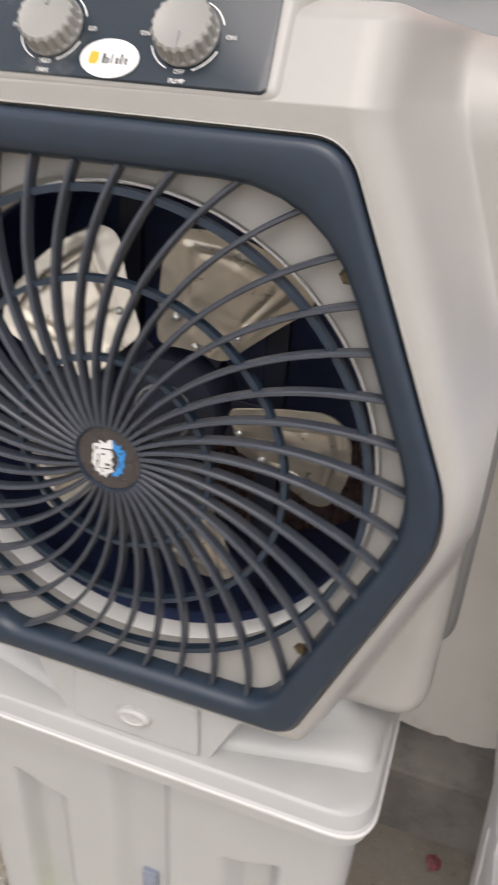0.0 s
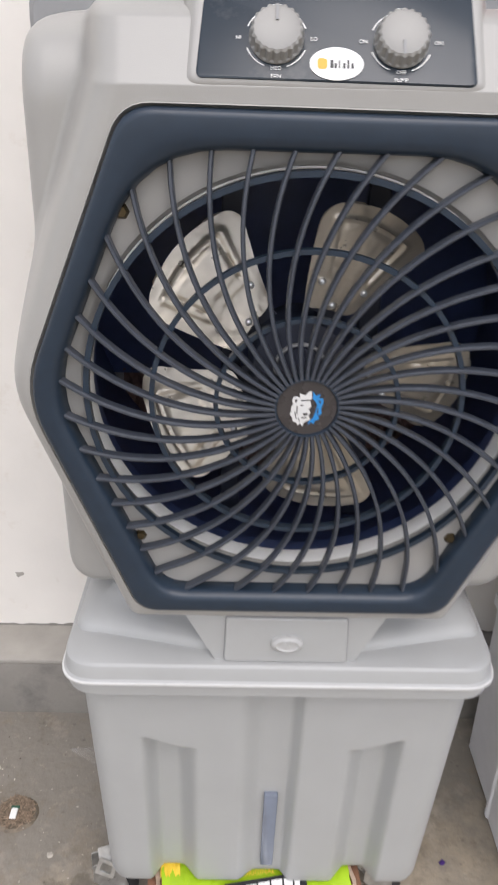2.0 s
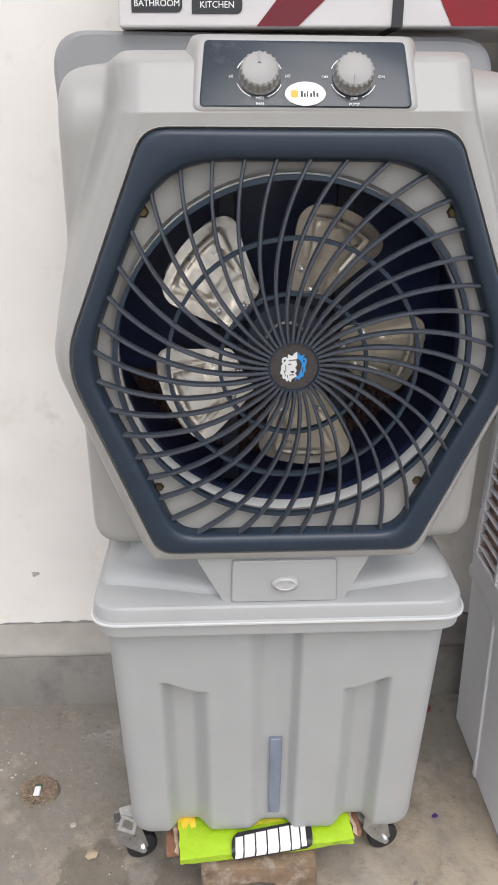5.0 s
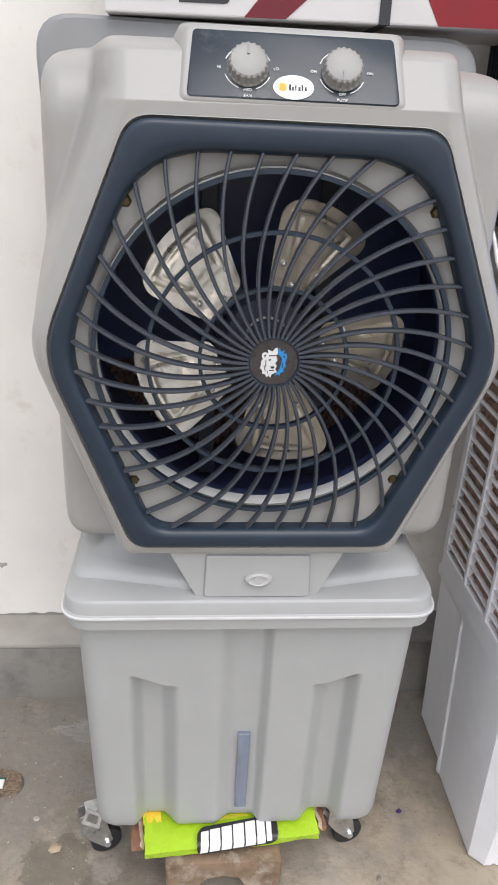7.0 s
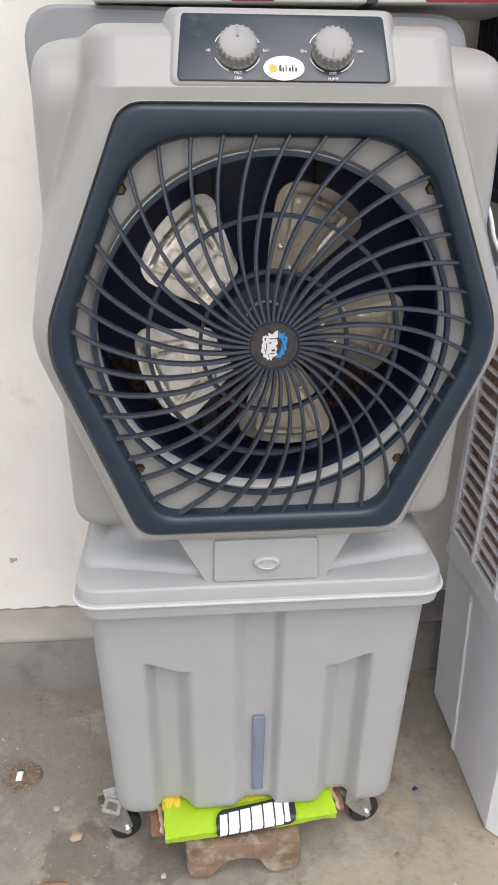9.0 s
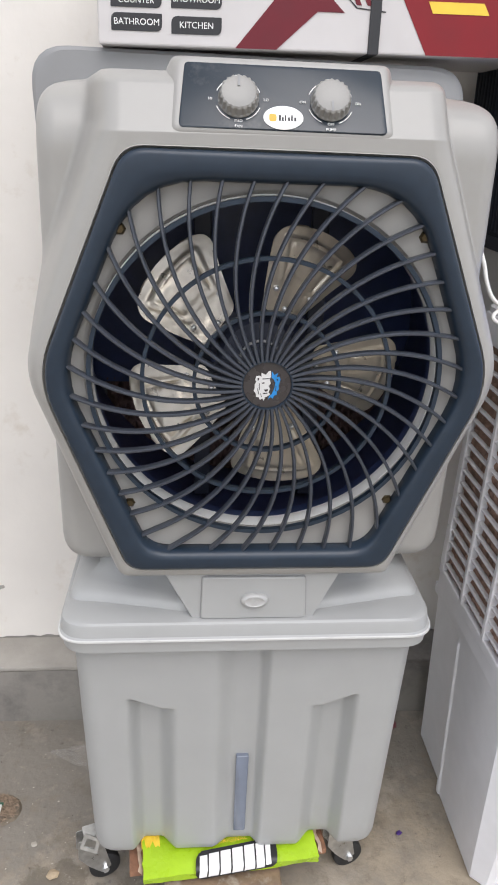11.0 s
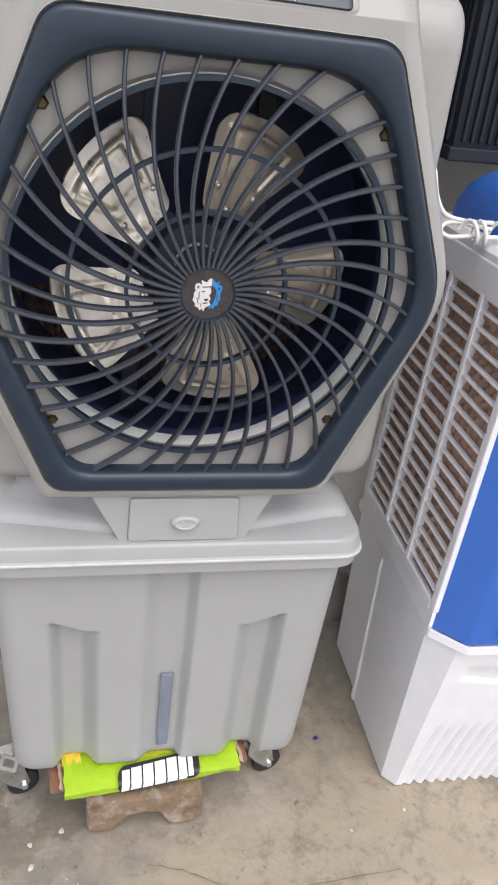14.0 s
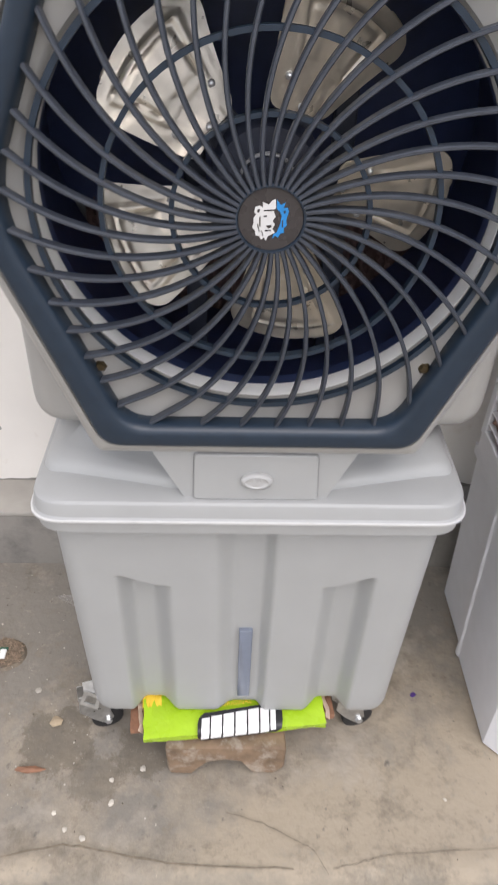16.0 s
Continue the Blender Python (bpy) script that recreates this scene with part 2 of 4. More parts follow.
# ---- mesh helpers ----
def part(name, bm, mat, parent=None, label="", smooth=None):
    me = bpy.data.meshes.new(name)
    bmesh.ops.recalc_face_normals(bm, faces=bm.faces[:])
    if smooth is not None:
        lim = radians(smooth)
        for f in bm.faces:
            f.smooth = True
        for e in bm.edges:
            e.smooth = len(e.link_faces) == 2 and e.calc_face_angle(0) < lim
    bm.to_mesh(me)
    bm.free()
    me.materials.append(mat)
    ob = new(name, me)
    if parent:
        ob.parent = parent
    if label:
        tagged(ob, label)
    return ob


def thing(name, label, category, at=(0, 0, 0), group="", kind=""):
    ob = new(name)
    ob.location = at
    return tagged(ob, label, category, group, kind)


def loft(rings, close=True, caps=(False, False), bm=None):
    bm = bm or bmesh.new()
    rows = [[bm.verts.new(p) for p in r] for r in rings]
    n = len(rows[0])
    for a, b in zip(rows, rows[1:]):
        for i in range(n if close else n - 1):
            j = (i + 1) % n
            bm.faces.new((a[i], a[j], b[j], b[i]))
    if caps[0]:
        bm.faces.new(rows[0])
    if caps[1]:
        bm.faces.new(rows[-1][::-1])
    return bm


def rounded(pts, r, seg=6):
    """2D polygon with rounded corners; r is one radius or one for each corner."""
    n, out = len(pts), []
    for i, p in enumerate(pts):
        p, a, b = Vector(p), Vector(pts[i - 1]), Vector(pts[(i + 1) % n])
        rad = r[i] if isinstance(r, (list, tuple)) else r
        u, v = (a - p).normalized(), (b - p).normalized()
        half = u.angle(v) / 2
        d = min(rad / math.tan(half), 0.45 * (a - p).length, 0.45 * (b - p).length)
        s, e = p + u * d, p + v * d
        for k in range(seg + 1):
            q = k / seg
            out.append(tuple((1 - q) ** 2 * s + 2 * q * (1 - q) * p + q * q * e))
    return out


def polar(poly, centre, count=240):
    """Distances from centre to a star-shaped polygon at even angles."""
    c = np.array(centre)
    p = np.array(poly) - c
    ang = np.unwrap(np.arctan2(p[:, 1], p[:, 0]))
    if ang[-1] < ang[0]:
        ang, p = ang[::-1], p[::-1]
    th = np.linspace(0, 2 * np.pi, count, endpoint=False)
    q = np.vstack([p, p[:1]])
    out = []
    for t in th:
        d = np.array([math.cos(t), math.sin(t)])
        best = 0.0
        for a, b in zip(q, q[1:]):
            e = b - a
            det = d[0] * -e[1] + e[0] * d[1]
            if abs(det) < 1e-12:
                continue
            s = (a[0] * -e[1] + e[0] * a[1]) / det
            w = (d[0] * a[1] - d[1] * a[0]) / det
            if s > 0 and -1e-6 <= w <= 1 + 1e-6:
                best = max(best, s)
        out.append(best)
    return np.array(out)


def ring_xz(radii, centre, y):
    n = len(radii)
    return [(centre[0] + r * math.cos(2 * math.pi * i / n), y, centre[1] + r * math.sin(2 * math.pi * i / n)) for i, r in enumerate(radii)]


def box(x0, x1, y0, y1, z0, z1, bevel=0.0, seg=2, bm=None):
    bm = bm or bmesh.new()
    made = bmesh.ops.create_cube(bm, size=1)["verts"]
    for v in made:
        v.co = Vector(((x0 + x1) / 2 + v.co.x * (x1 - x0), (y0 + y1) / 2 + v.co.y * (y1 - y0), (z0 + z1) / 2 + v.co.z * (z1 - z0)))
    if bevel:
        bmesh.ops.bevel(bm, geom=list({e for v in made for e in v.link_edges}), offset=bevel, segments=seg, affect="EDGES", profile=0.5)
    return bm


def tube(points, r, sides=8, bm=None, flat=None, caps=True):
    """A rod along points; flat gives (half width, half depth) of a rectangular section instead."""
    pts = [Vector(p) for p in points]
    rings = []
    for i, p in enumerate(pts):
        d = (pts[min(i + 1, len(pts) - 1)] - pts[max(i - 1, 0)]).normalized()
        side = d.cross(Vector((0, 1, 0)))
        side = side.normalized() if side.length > 1e-4 else Vector((1, 0, 0))
        up = side.cross(d).normalized()
        if flat:
            w, h = flat
            sec = [(-w, -h * 0.7), (-w * 0.5, -h), (w * 0.5, -h), (w, -h * 0.7), (w, h), (-w, h)]
            rings.append([p + side * a + up * b for a, b in sec])
        else:
            rings.append([p + side * r * math.cos(2 * math.pi * k / sides) + up * r * math.sin(2 * math.pi * k / sides) for k in range(sides)])
    return loft(rings, caps=(caps, caps), bm=bm)


def lathe_y(profile, centre, sides=48, bm=None, caps=(False, False)):
    """Revolve (radius, y) pairs about the axis along y through centre (x, z)."""
    return loft([[(centre[0] + r * math.cos(2 * math.pi * k / sides), y, centre[1] + r * math.sin(2 * math.pi * k / sides)) for k in range(sides)] for r, y in profile], caps=caps, bm=bm)


def words(name, text, size, mat, parent, m, label=""):
    """Flat lettering, turned into a mesh; it lies in the local xy plane of m."""
    cu = bpy.data.curves.new(name, "FONT")
    cu.body, cu.size, cu.align_x, cu.align_y, cu.extrude, cu.resolution_u = text, size, "CENTER", "CENTER", 0.0002, 3
    tmp = bpy.data.objects.new(name, cu)
    me = bpy.data.meshes.new_from_object(tmp)
    bpy.data.objects.remove(tmp)
    me.materials.append(mat) if not me.materials else None
    me.materials[0] = mat
    ob = new(name, me)
    ob.parent = parent
    ob.matrix_basis = m
    if label:
        tagged(ob, label)
    return ob


def smoothstep(a, b, x):
    q = min(1, max(0, (x - a) / (b - a)))
    return q * q * (3 - 2 * q)

# ---- the setting ----
def structure(name, bm, mat, label, category, smooth=None):
    return tagged(part(name, bm, mat, None, "", smooth), label, category, kind="structure")


KERB_Y = -0.135
def ground_slab():
    """The forecourt slab: nearly level on top, with a worn lip and a rough, broken front slope."""
    xs = [-3 + 6 * i / 420 for i in range(421)]
    rows = []
    for drop, out in ((0.135, 0.105), (0.105, 0.078), (0.082, 0.056), (0.060, 0.040), (0.040, 0.024), (0.022, 0.012), (0.013, 0.004)):
        rows.append([(x, KERB_Y - out + (0.004 + 0.20 * out) * noise.noise(Vector((x * 9, drop * 30, 3))) + 0.10 * out * noise.noise(Vector((x * 35, drop * 60, 7))),
                      -drop + 0.10 * drop * noise.noise(Vector((x * 22, drop * 40, 11)))) for x in xs])
    for j in range(37):
        y = KERB_Y + 0.012 + (0.60 - KERB_Y) * j / 36
        rows.append([(x, y, 0.003 * noise.noise(Vector((x * 3, y * 3, 0))) - 0.003) for x in xs])
    return loft(rows, close=False)


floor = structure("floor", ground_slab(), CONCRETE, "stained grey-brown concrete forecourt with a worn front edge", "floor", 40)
structure("ground", box(-300, 300, -300, 300, -0.6, -0.125), ASPHALT, "dusty street surface below the forecourt edge", "ground")
structure("plinth_face", box(-3, 3, 0.60, 0.76, -0.05, 0.158, 0.006), CEMENT, "dark damp cement plinth along the wall foot", "plinth", 40)
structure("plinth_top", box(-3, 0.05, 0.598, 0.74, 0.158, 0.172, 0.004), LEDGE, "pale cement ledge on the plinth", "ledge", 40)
# right half darker: dirt plus the shade behind the coolers in its colour
structure("plinth_top", box(0.05, 3, 0.598, 0.74, 0.158, 0.171, 0.004), CEMENT, "dark dirty cement ledge on the plinth, shade behind the coolers in its colour", "ledge", 40)
structure("wall_north", box(-3, 3, 0.72, 0.92, 0.168, 3.4), PAINT, "cream painted plaster wall with stains and small holes", "wall")


def chipped_foot():
    top, low = [], []
    for i in range(241):
        x = -1.2 + 2.4 * i / 240
        h = 0.005 + 0.012 * max(0, noise.noise(Vector((x * 9, 2, 5)))) + 0.006 * noise.noise(Vector((x * 40, 1, 8)))
        top.append((x, 0.7188, 0.171 + max(0.0015, h)))
        low.append((x, 0.7180, 0.169))
    return loft([low, top, [(x, 0.7205, z) for x, y, z in top]], close=False)


structure("chipped_wall_foot", chipped_foot(), CEMENT, "broken paint edge above the cement ledge", "trim")

# ---- the tall air cooler ----
C = (-0.003, 1.120)
N = 720
cooler = thing("air_cooler", "tall ivory and grey plastic air cooler with dark blue hexagonal grille", "air cooler")

HEX_OUT = rounded([(-0.181, 1.408), (0.183, 1.404), (0.302, 1.120), (0.186, 0.822), (-0.196, 0.822), (-0.303, 1.125)], [0.040, 0.040, 0.13, 0.034, 0.034, 0.13])
HEX_IN = rounded([(-0.168, 1.373), (0.171, 1.370), (0.273, 1.120), (0.158, 0.853), (-0.167, 0.853), (-0.275, 1.125)], [0.12, 0.12, 0.14, 0.045, 0.045, 0.14])
RIDGE_PTS = rounded([(-0.212, 1.540), (0.202, 1.540), (0.207, 1.424), (0.322, 1.124), (0.199, 0.797), (-0.211, 0.797), (-0.324, 1.128), (-0.208, 1.428)],
                    [0.01, 0.01, 0.06, 0.12, 0.02, 0.02, 0.12, 0.06], 8)
BODY = rounded([(-0.216, 1.494), (0.196, 1.490), (0.210, 1.486), (0.320, 1.472), (0.323, 1.30), (0.318, 0.757), (-0.318, 0.757), (-0.316, 1.10), (-0.312, 1.30), (-0.307, 1.486), (-0.222, 1.492)],
               [0.02, 0.02, 0.02, 0.045, 0.2, 0.05, 0.05, 0.2, 0.2, 0.045, 0.02])
p_out, p_in, p_ridge, p_body = (polar(q, C, N) for q in (HEX_OUT, HEX_IN, RIDGE_PTS, BODY))
OPEN_R = 0.238


def edge_distance(x, z, poly):
    """Signed distance from the outline of a polygon, positive outside; arrays x, z."""
    inside, best = np.zeros(x.shape, bool), np.full(x.shape, 1e9)
    for (ax, az), (bx, bz) in zip(poly, poly[1:] + poly[:1]):
        ex, ez = bx - ax, bz - az
        k = np.clip(((x - ax) * ex + (z - az) * ez) / (ex * ex + ez * ez + 1e-12), 0, 1)
        best = np.minimum(best, np.hypot(x - ax - k * ex, z - az - k * ez))
        inside ^= ((az > z) != (bz > z)) & (x < ax + ex * (z - az) / (ez if abs(ez) > 1e-12 else 1e-12))
    return np.where(inside, -best, best)


def front_depth(x, z):
    """Depth of the moulded front: a raised face round the grille and console, falling to a rounded cheek on each side."""
    face = 0.0055 + 0.68 * np.maximum(0, z - 1.425) + 0.020 * (np.maximum(0, z - 1.476) / 0.014) ** 2
    out = edge_distance(x, z, RIDGE_PTS)
    face = face + 4.2 * np.maximum(0, 0.5 * (np.hypot(out, 0.011) + out) - 0.0012)
    top = np.clip((z - 1.400) / 0.086, 0, 0.999)
    side = np.clip((0.030 + np.minimum(0, edge_distance(x, z, BODY))) / 0.030, 0, 0.999)
    cheek = 0.128 + 0.085 * (1 - np.sqrt(1 - top ** 2)) + 0.030 * (1 - np.sqrt(1 - side ** 2))
    k = 0.030
    h = np.clip(0.5 + 0.5 * (face - cheek) / k, 0, 1)
    return face * (1 - h) + cheek * h - k * h * (1 - h)


def housing_mesh():
    inner = p_out + 0.004
    th = 2 * np.pi * np.arange(N) / N
    outer = np.where(np.sin(th) < 0.55, np.maximum(p_body, p_ridge + 0.004), p_body)
    rings = [ring_xz(p_body, C, 0.395), ring_xz(p_body, C, 0.26)]
    for k in range(90):
        r = outer + (inner - outer) * k / 89
        x, z = C[0] + r * np.cos(th), C[1] + r * np.sin(th)
        y = front_depth(x, z)
        if k == 0:
            rings.append([(a, max(b + 0.03, 0.18), c) for a, b, c in zip(C[0] + p_body * np.cos(th), y, C[1] + p_body * np.sin(th))])
        rings.append(list(zip(x.tolist(), y.tolist(), z.tolist())))
    rings += [
        ring_xz(p_out + 0.003, C, 0.004), ring_xz(p_out + 0.001, C, 0.012), ring_xz(p_out - 0.010, C, 0.024), ring_xz(p_in * 0.55 + 0.45 * OPEN_R, C, 0.0215),
        ring_xz(np.full(N, OPEN_R + 0.005), C, 0.023), ring_xz(np.full(N, OPEN_R + 0.001), C, 0.028), ring_xz(np.full(N, OPEN_R), C, 0.040)]
    return loft(rings)


part("housing", housing_mesh(), IVORY, cooler, "ivory moulded plastic housing", 38)


def frame_mesh():
    rings = [ring_xz(p_out, C, 0.030), ring_xz(p_out, C, 0.006), ring_xz(p_out - 0.0012, C, 0.0000), ring_xz(p_out - 0.0040, C, -0.0028), ring_xz(p_out - 0.008, C, -0.0036), ring_xz(0.4 * p_out + 0.6 * p_in, C, -0.0036),
             ring_xz(p_in + 0.007, C, -0.0024), ring_xz(p_in + 0.003, C, 0.0012), ring_xz(p_in, C, 0.010), ring_xz(p_in - 0.001, C, 0.022), ring_xz(p_in + 0.006, C, 0.030)]
    return loft(rings + rings[:1])


grille = part("front_grille", frame_mesh(), NAVY, cooler, "dark blue hexagonal grille frame", 45)
RIBS, SWIRL = 40, 113.0


def hex_reach(theta):
    k = (theta % (2 * math.pi)) / (2 * math.pi) * N
    i = int(k) % N
    return p_in[i] * (1 - k % 1) + p_in[(i + 1) % N] * (k % 1)


def rib_y(r):
    return -0.006 + 0.019 * min(1, r / 0.28) ** 3


def rib_angle(end, r):
    return radians(end + SWIRL * (0.286 - r))


for i in range(RIBS):
    end = 119.0 + 9.0 * i
    pts, r = [], 0.034
    while True:
        r_now = min(r, hex_reach(rib_angle(end, r)) + 0.002)
        th = rib_angle(end, r_now)
        pts.append((C[0] + r_now * math.cos(th), rib_y(r_now), C[1] + r_now * math.sin(th)))
        if r > r_now:
            break
        r += 0.011
    part("rib", tube(pts, 0, flat=(0.0023, 0.0060)), RIBGREY, grille, smooth=30)
for rr, w in ((0.0965, 0.0024), (0.1645, 0.0026), (0.2345, 0.0030)):
    y = rib_y(rr) + 0.003
    pr = [(rr - w, y - 0.004), (rr + w, y - 0.004), (rr + w, y + 0.005), (rr - w, y + 0.005), (rr - w, y - 0.004)]
    part("ring", lathe_y(pr, C, 96), NAVY, grille, smooth=40)
hub = part("hub", lathe_y([(0.036, 0.008), (0.036, -0.008), (0.0345, -0.011), (0.0325, -0.011), (0.0318, -0.008)], C, 64, caps=(True, True)), NAVY, grille, smooth=40)
badge = part("badge", lathe_y([(0.0316, -0.006), (0.0316, -0.0088)], C, 64, caps=(True, True)), HUBDARK, grille, "dark badge disc with silver and blue emblem", 40)


def flat_poly(pts, y, depth=0.0006):
    bm = bmesh.new()
    front = [bm.verts.new((C[0] + x, y, C[1] + z)) for x, z in pts]
    back = [bm.verts.new((C[0] + x, y + depth, C[1] + z)) for x, z in pts]
    bm.faces.new(front)
    for i in range(len(pts)):
        j = (i + 1) % len(pts)
        bm.faces.new((front[i], front[j], back[j], back[i]))
    return bm


SILVER = [(0.0040, 0.0205), (0.0010, 0.0195), (-0.0025, 0.0150), (-0.0085, 0.0178), (-0.0078, 0.0122), (-0.0112, 0.0140), (-0.0150, 0.0128), (-0.0162, 0.0080), (-0.0145, 0.0050), (-0.0168, 0.0010), (-0.0165, -0.0035),
          (-0.0178, -0.0080), (-0.0150, -0.0110), (-0.0142, -0.0160), (-0.0108, -0.0165), (-0.0088, -0.0205), (-0.0060, -0.0180), (-0.0040, -0.0215), (-0.0020, -0.0165), (0.0010, -0.0150), (0.0046, -0.0130),
          (0.0020, -0.0090), (0.0042, -0.0050), (0.0018, -0.0010), (0.0046, 0.0030), (0.0030, 0.0080), (0.0046, 0.0130)]
AZURE = [(0.0052, 0.0202), (0.0090, 0.0150), (0.0135, 0.0172), (0.0120, 0.0120), (0.0158, 0.0125), (0.0172, 0.0085), (0.0160, 0.0040), (0.0150, -0.0005), (0.0160, -0.0050), (0.0130, -0.0085), (0.0135, -0.0130),
         (0.0098, -0.0140), (0.0080, -0.0185), (0.0050, -0.0160), (0.0020, -0.0195), (0.0030, -0.0150), (0.0062, -0.0125), (0.0080, -0.0080), (0.0095, -0.0030), (0.0105, 0.0040), (0.0080, 0.0090), (0.0054, 0.0110)]
part("emblem_silver", flat_poly(SILVER, -0.0094), material("silver_print", (0.62, 0.62, 0.61), 0.35), badge)
part("emblem_blue", flat_poly(AZURE, -0.0094), BLUEPRINT, badge)
for pts in (((-0.0070, 0.0098), (0.0045, 0.0108), (0.0045, 0.0096), (-0.0068, 0.0086)), ((-0.0130, 0.0105), (-0.0105, 0.0108), (-0.0115, 0.0070), (-0.0132, 0.0076)), ((-0.0075, 0.0040), (-0.0040, 0.0048), (-0.0034, 0.0034), (-0.0066, 0.0026)),
            ((-0.0110, 0.0030), (-0.0100, 0.0034), (-0.0098, -0.0070), (-0.0108, -0.0060)), ((-0.0045, -0.0058), (0.0008, -0.0050), (0.0012, -0.0072), (-0.0020, -0.0085)), ((-0.0058, -0.0105), (0.0006, -0.0100), (0.0006, -0.0112), (-0.0052, -0.0118)),
            ((-0.0132, -0.0040), (-0.0122, -0.0042), (-0.0102, -0.0125), (-0.0112, -0.0125)), ((-0.0088, -0.0110), (-0.0080, -0.0110), (-0.0066, -0.0160), (-0.0074, -0.0162)), ((0.0120, 0.0090), (0.0138, 0.0098), (0.0140, 0.0070), (0.0126, 0.0066)), ((0.0112, 0.0000), (0.0122, 0.0004), (0.0120, -0.0075), (0.0110, -0.0070))):
    part("emblem_cut", flat_poly(pts, -0.0098), HUBDARK, badge)

# clips that hold the grille
for x, z in ((-0.190, 1.314), (0.192, 1.311), (-0.192, 0.927), (0.186, 0.930)):
    bm = lathe_y([(0.008, 0.031), (0.008, 0.022), (0.005, 0.018)], (x, z), 6, caps=(False, True))
    part("bolt", bm, BOLT, cooler, "dull brass bolt head", 40)

# fan behind the grille
part("opening_flange", lathe_y([(OPEN_R + 0.0006, 0.0300), (OPEN_R - 0.001, 0.0285), (OPEN_R - 0.0022, 0.0300), (OPEN_R - 0.0030, 0.052)], C, 120), material("pale_flange_plastic", (0.80, 0.80, 0.78), 0.22), cooler, "pale rounded lip round the fan opening", 60)
part("duct", lathe_y([(0.2352, 0.051), (0.2368, 0.074), (0.262, 0.084), (0.285, 0.13), (0.296, 0.372)], C, 96), DUCT, cooler, "very dark blue fan duct", 40)
fan = part("fan_hub", lathe_y([(0.062, 0.165), (0.062, 0.118), (0.056, 0.110), (0.030, 0.107), (0.028, 0.095), (0.010, 0.092)], C, 48, caps=(True, True)), DARK, cooler, "dark fan motor hub", 40)


def blade_mesh():
    """One pressed blade about the x axis: u runs out from the hub, v across; rounded corners and a stamped outline."""
    nu, nv, r0, r1 = 44, 40, 0.077, 0.201
    rows = []
    for i in range(nu + 1):
        q = i / nu
        u = 0.5 - 0.5 * math.cos(math.pi * q)
        base = r0 + (r1 - r0) * u
        to_tip, to_root = r1 - base, base - r0
        trim = 0.0
        for gap, rad in ((to_tip, 0.026), (to_root, 0.013)):
            if gap < rad:
                trim = max(trim, rad - math.sqrt(max(0.0, rad * rad - (rad - gap) ** 2)))
        row = []
        for j in range(nv + 1):
            v = 2 * j / nv - 1
            half = radians(22.6) - trim / base
            th = half * v + radians(2.5 - 5.0 * u)
            r = base - 0.004 * v * v * u
            w = th / radians(22.6)
            twist = -(0.018 + 0.016 * u) * w
            f = max(abs(w + 0.02) / (0.58 + 0.16 * u), abs(u - 0.60) / 0.27)
            ridge = 0.0034 * (1 - smoothstep(0.92, 1.06, f)) - 0.0038 * math.exp(-((f - 0.80) / 0.07) ** 2)
            dent = 0.0014 * noise.noise(Vector((u * 4, w * 3, 1.7))) + 0.0007 * noise.noise(Vector((u * 13, w * 8, 5.1)))
            row.append((r * math.cos(th), 0.112 + twist - ridge + dent, r * math.sin(th)))
        rows.append(row)
    return loft(rows, close=False)


for k in range(5):
    m = pose(C[0], 0, C[1]) @ Matrix.Rotation(-radians(137.8 - 72 * k), 4, "Y")
    blade = part("blade", blade_mesh(), BLADE, fan, "pressed aluminium fan blade", 60)
    blade.matrix_basis = m
    sol = blade.modifiers.new("thickness", "SOLIDIFY")
    sol.thickness = 0.0016
    arm = part("blade_arm", box(0.04, 0.115, 0.140, 0.144, -0.022, 0.022, 0.001), DARK, fan)
    arm.matrix_basis = m
    for u, v in ((0.106, 0.028), (0.108, -0.028), (0.083, 0.002)):
        dy = 0.006 - 0.56 * v
        part("rivet", lathe_y([(0.0046, 0.122), (0.0046, 0.1045 + dy), (0.0036, 0.1010 + dy), (0.0012, 0.0995 + dy)], (u, v), 12, caps=(False, True)), STEEL, blade, smooth=60)
part("shaft_collar", lathe_y([(0.032, 0.106), (0.032, 0.101), (0.030, 0.0995), (0.028, 0.101)], C, 40), BACKGREY, fan, "dull grey collar", 40)
for x in (-0.10, 0.075):
    part("motor_bracket", box(x, x + 0.026, 0.19, 0.205, 0.86, 1.38, 0.002), DARK, cooler)


# pad at the back of the inside
def pad(x0, x1, z0, z1, y, step_x, step_z, mat, parent, name, axis="y", amp=0.008):
    """A honeycomb pad: rows of slanted waves in relief."""
    bm = bmesh.new()
    nx, nz = int((x1 - x0) / step_x * 4), int((z1 - z0) / step_z * 4)
    rows = []
    for j in range(nz + 1):
        z = z0 + (z1 - z0) * j / nz
        row = []
        for i in range(nx + 1):
            x = x0 + (x1 - x0) * i / nx
            a, b = x / step_x * 2 * math.pi, z / step_z * 2 * math.pi
            d = amp * (abs(math.sin(a / 2)) * 0.7 + 0.6 * abs(math.sin(b / 2 + (1.1 if int(x / step_x) % 2 else -1.1) * math.sin(a / 2) * 2)) + 0.3 * noise.noise(Vector((x * 60, z * 60, 2))))
            row.append((x, y - d, z) if axis == "y" else (y - d, x, z))
        rows.append(row)
    return part(name, loft(rows, close=False), mat, parent, "", 30)


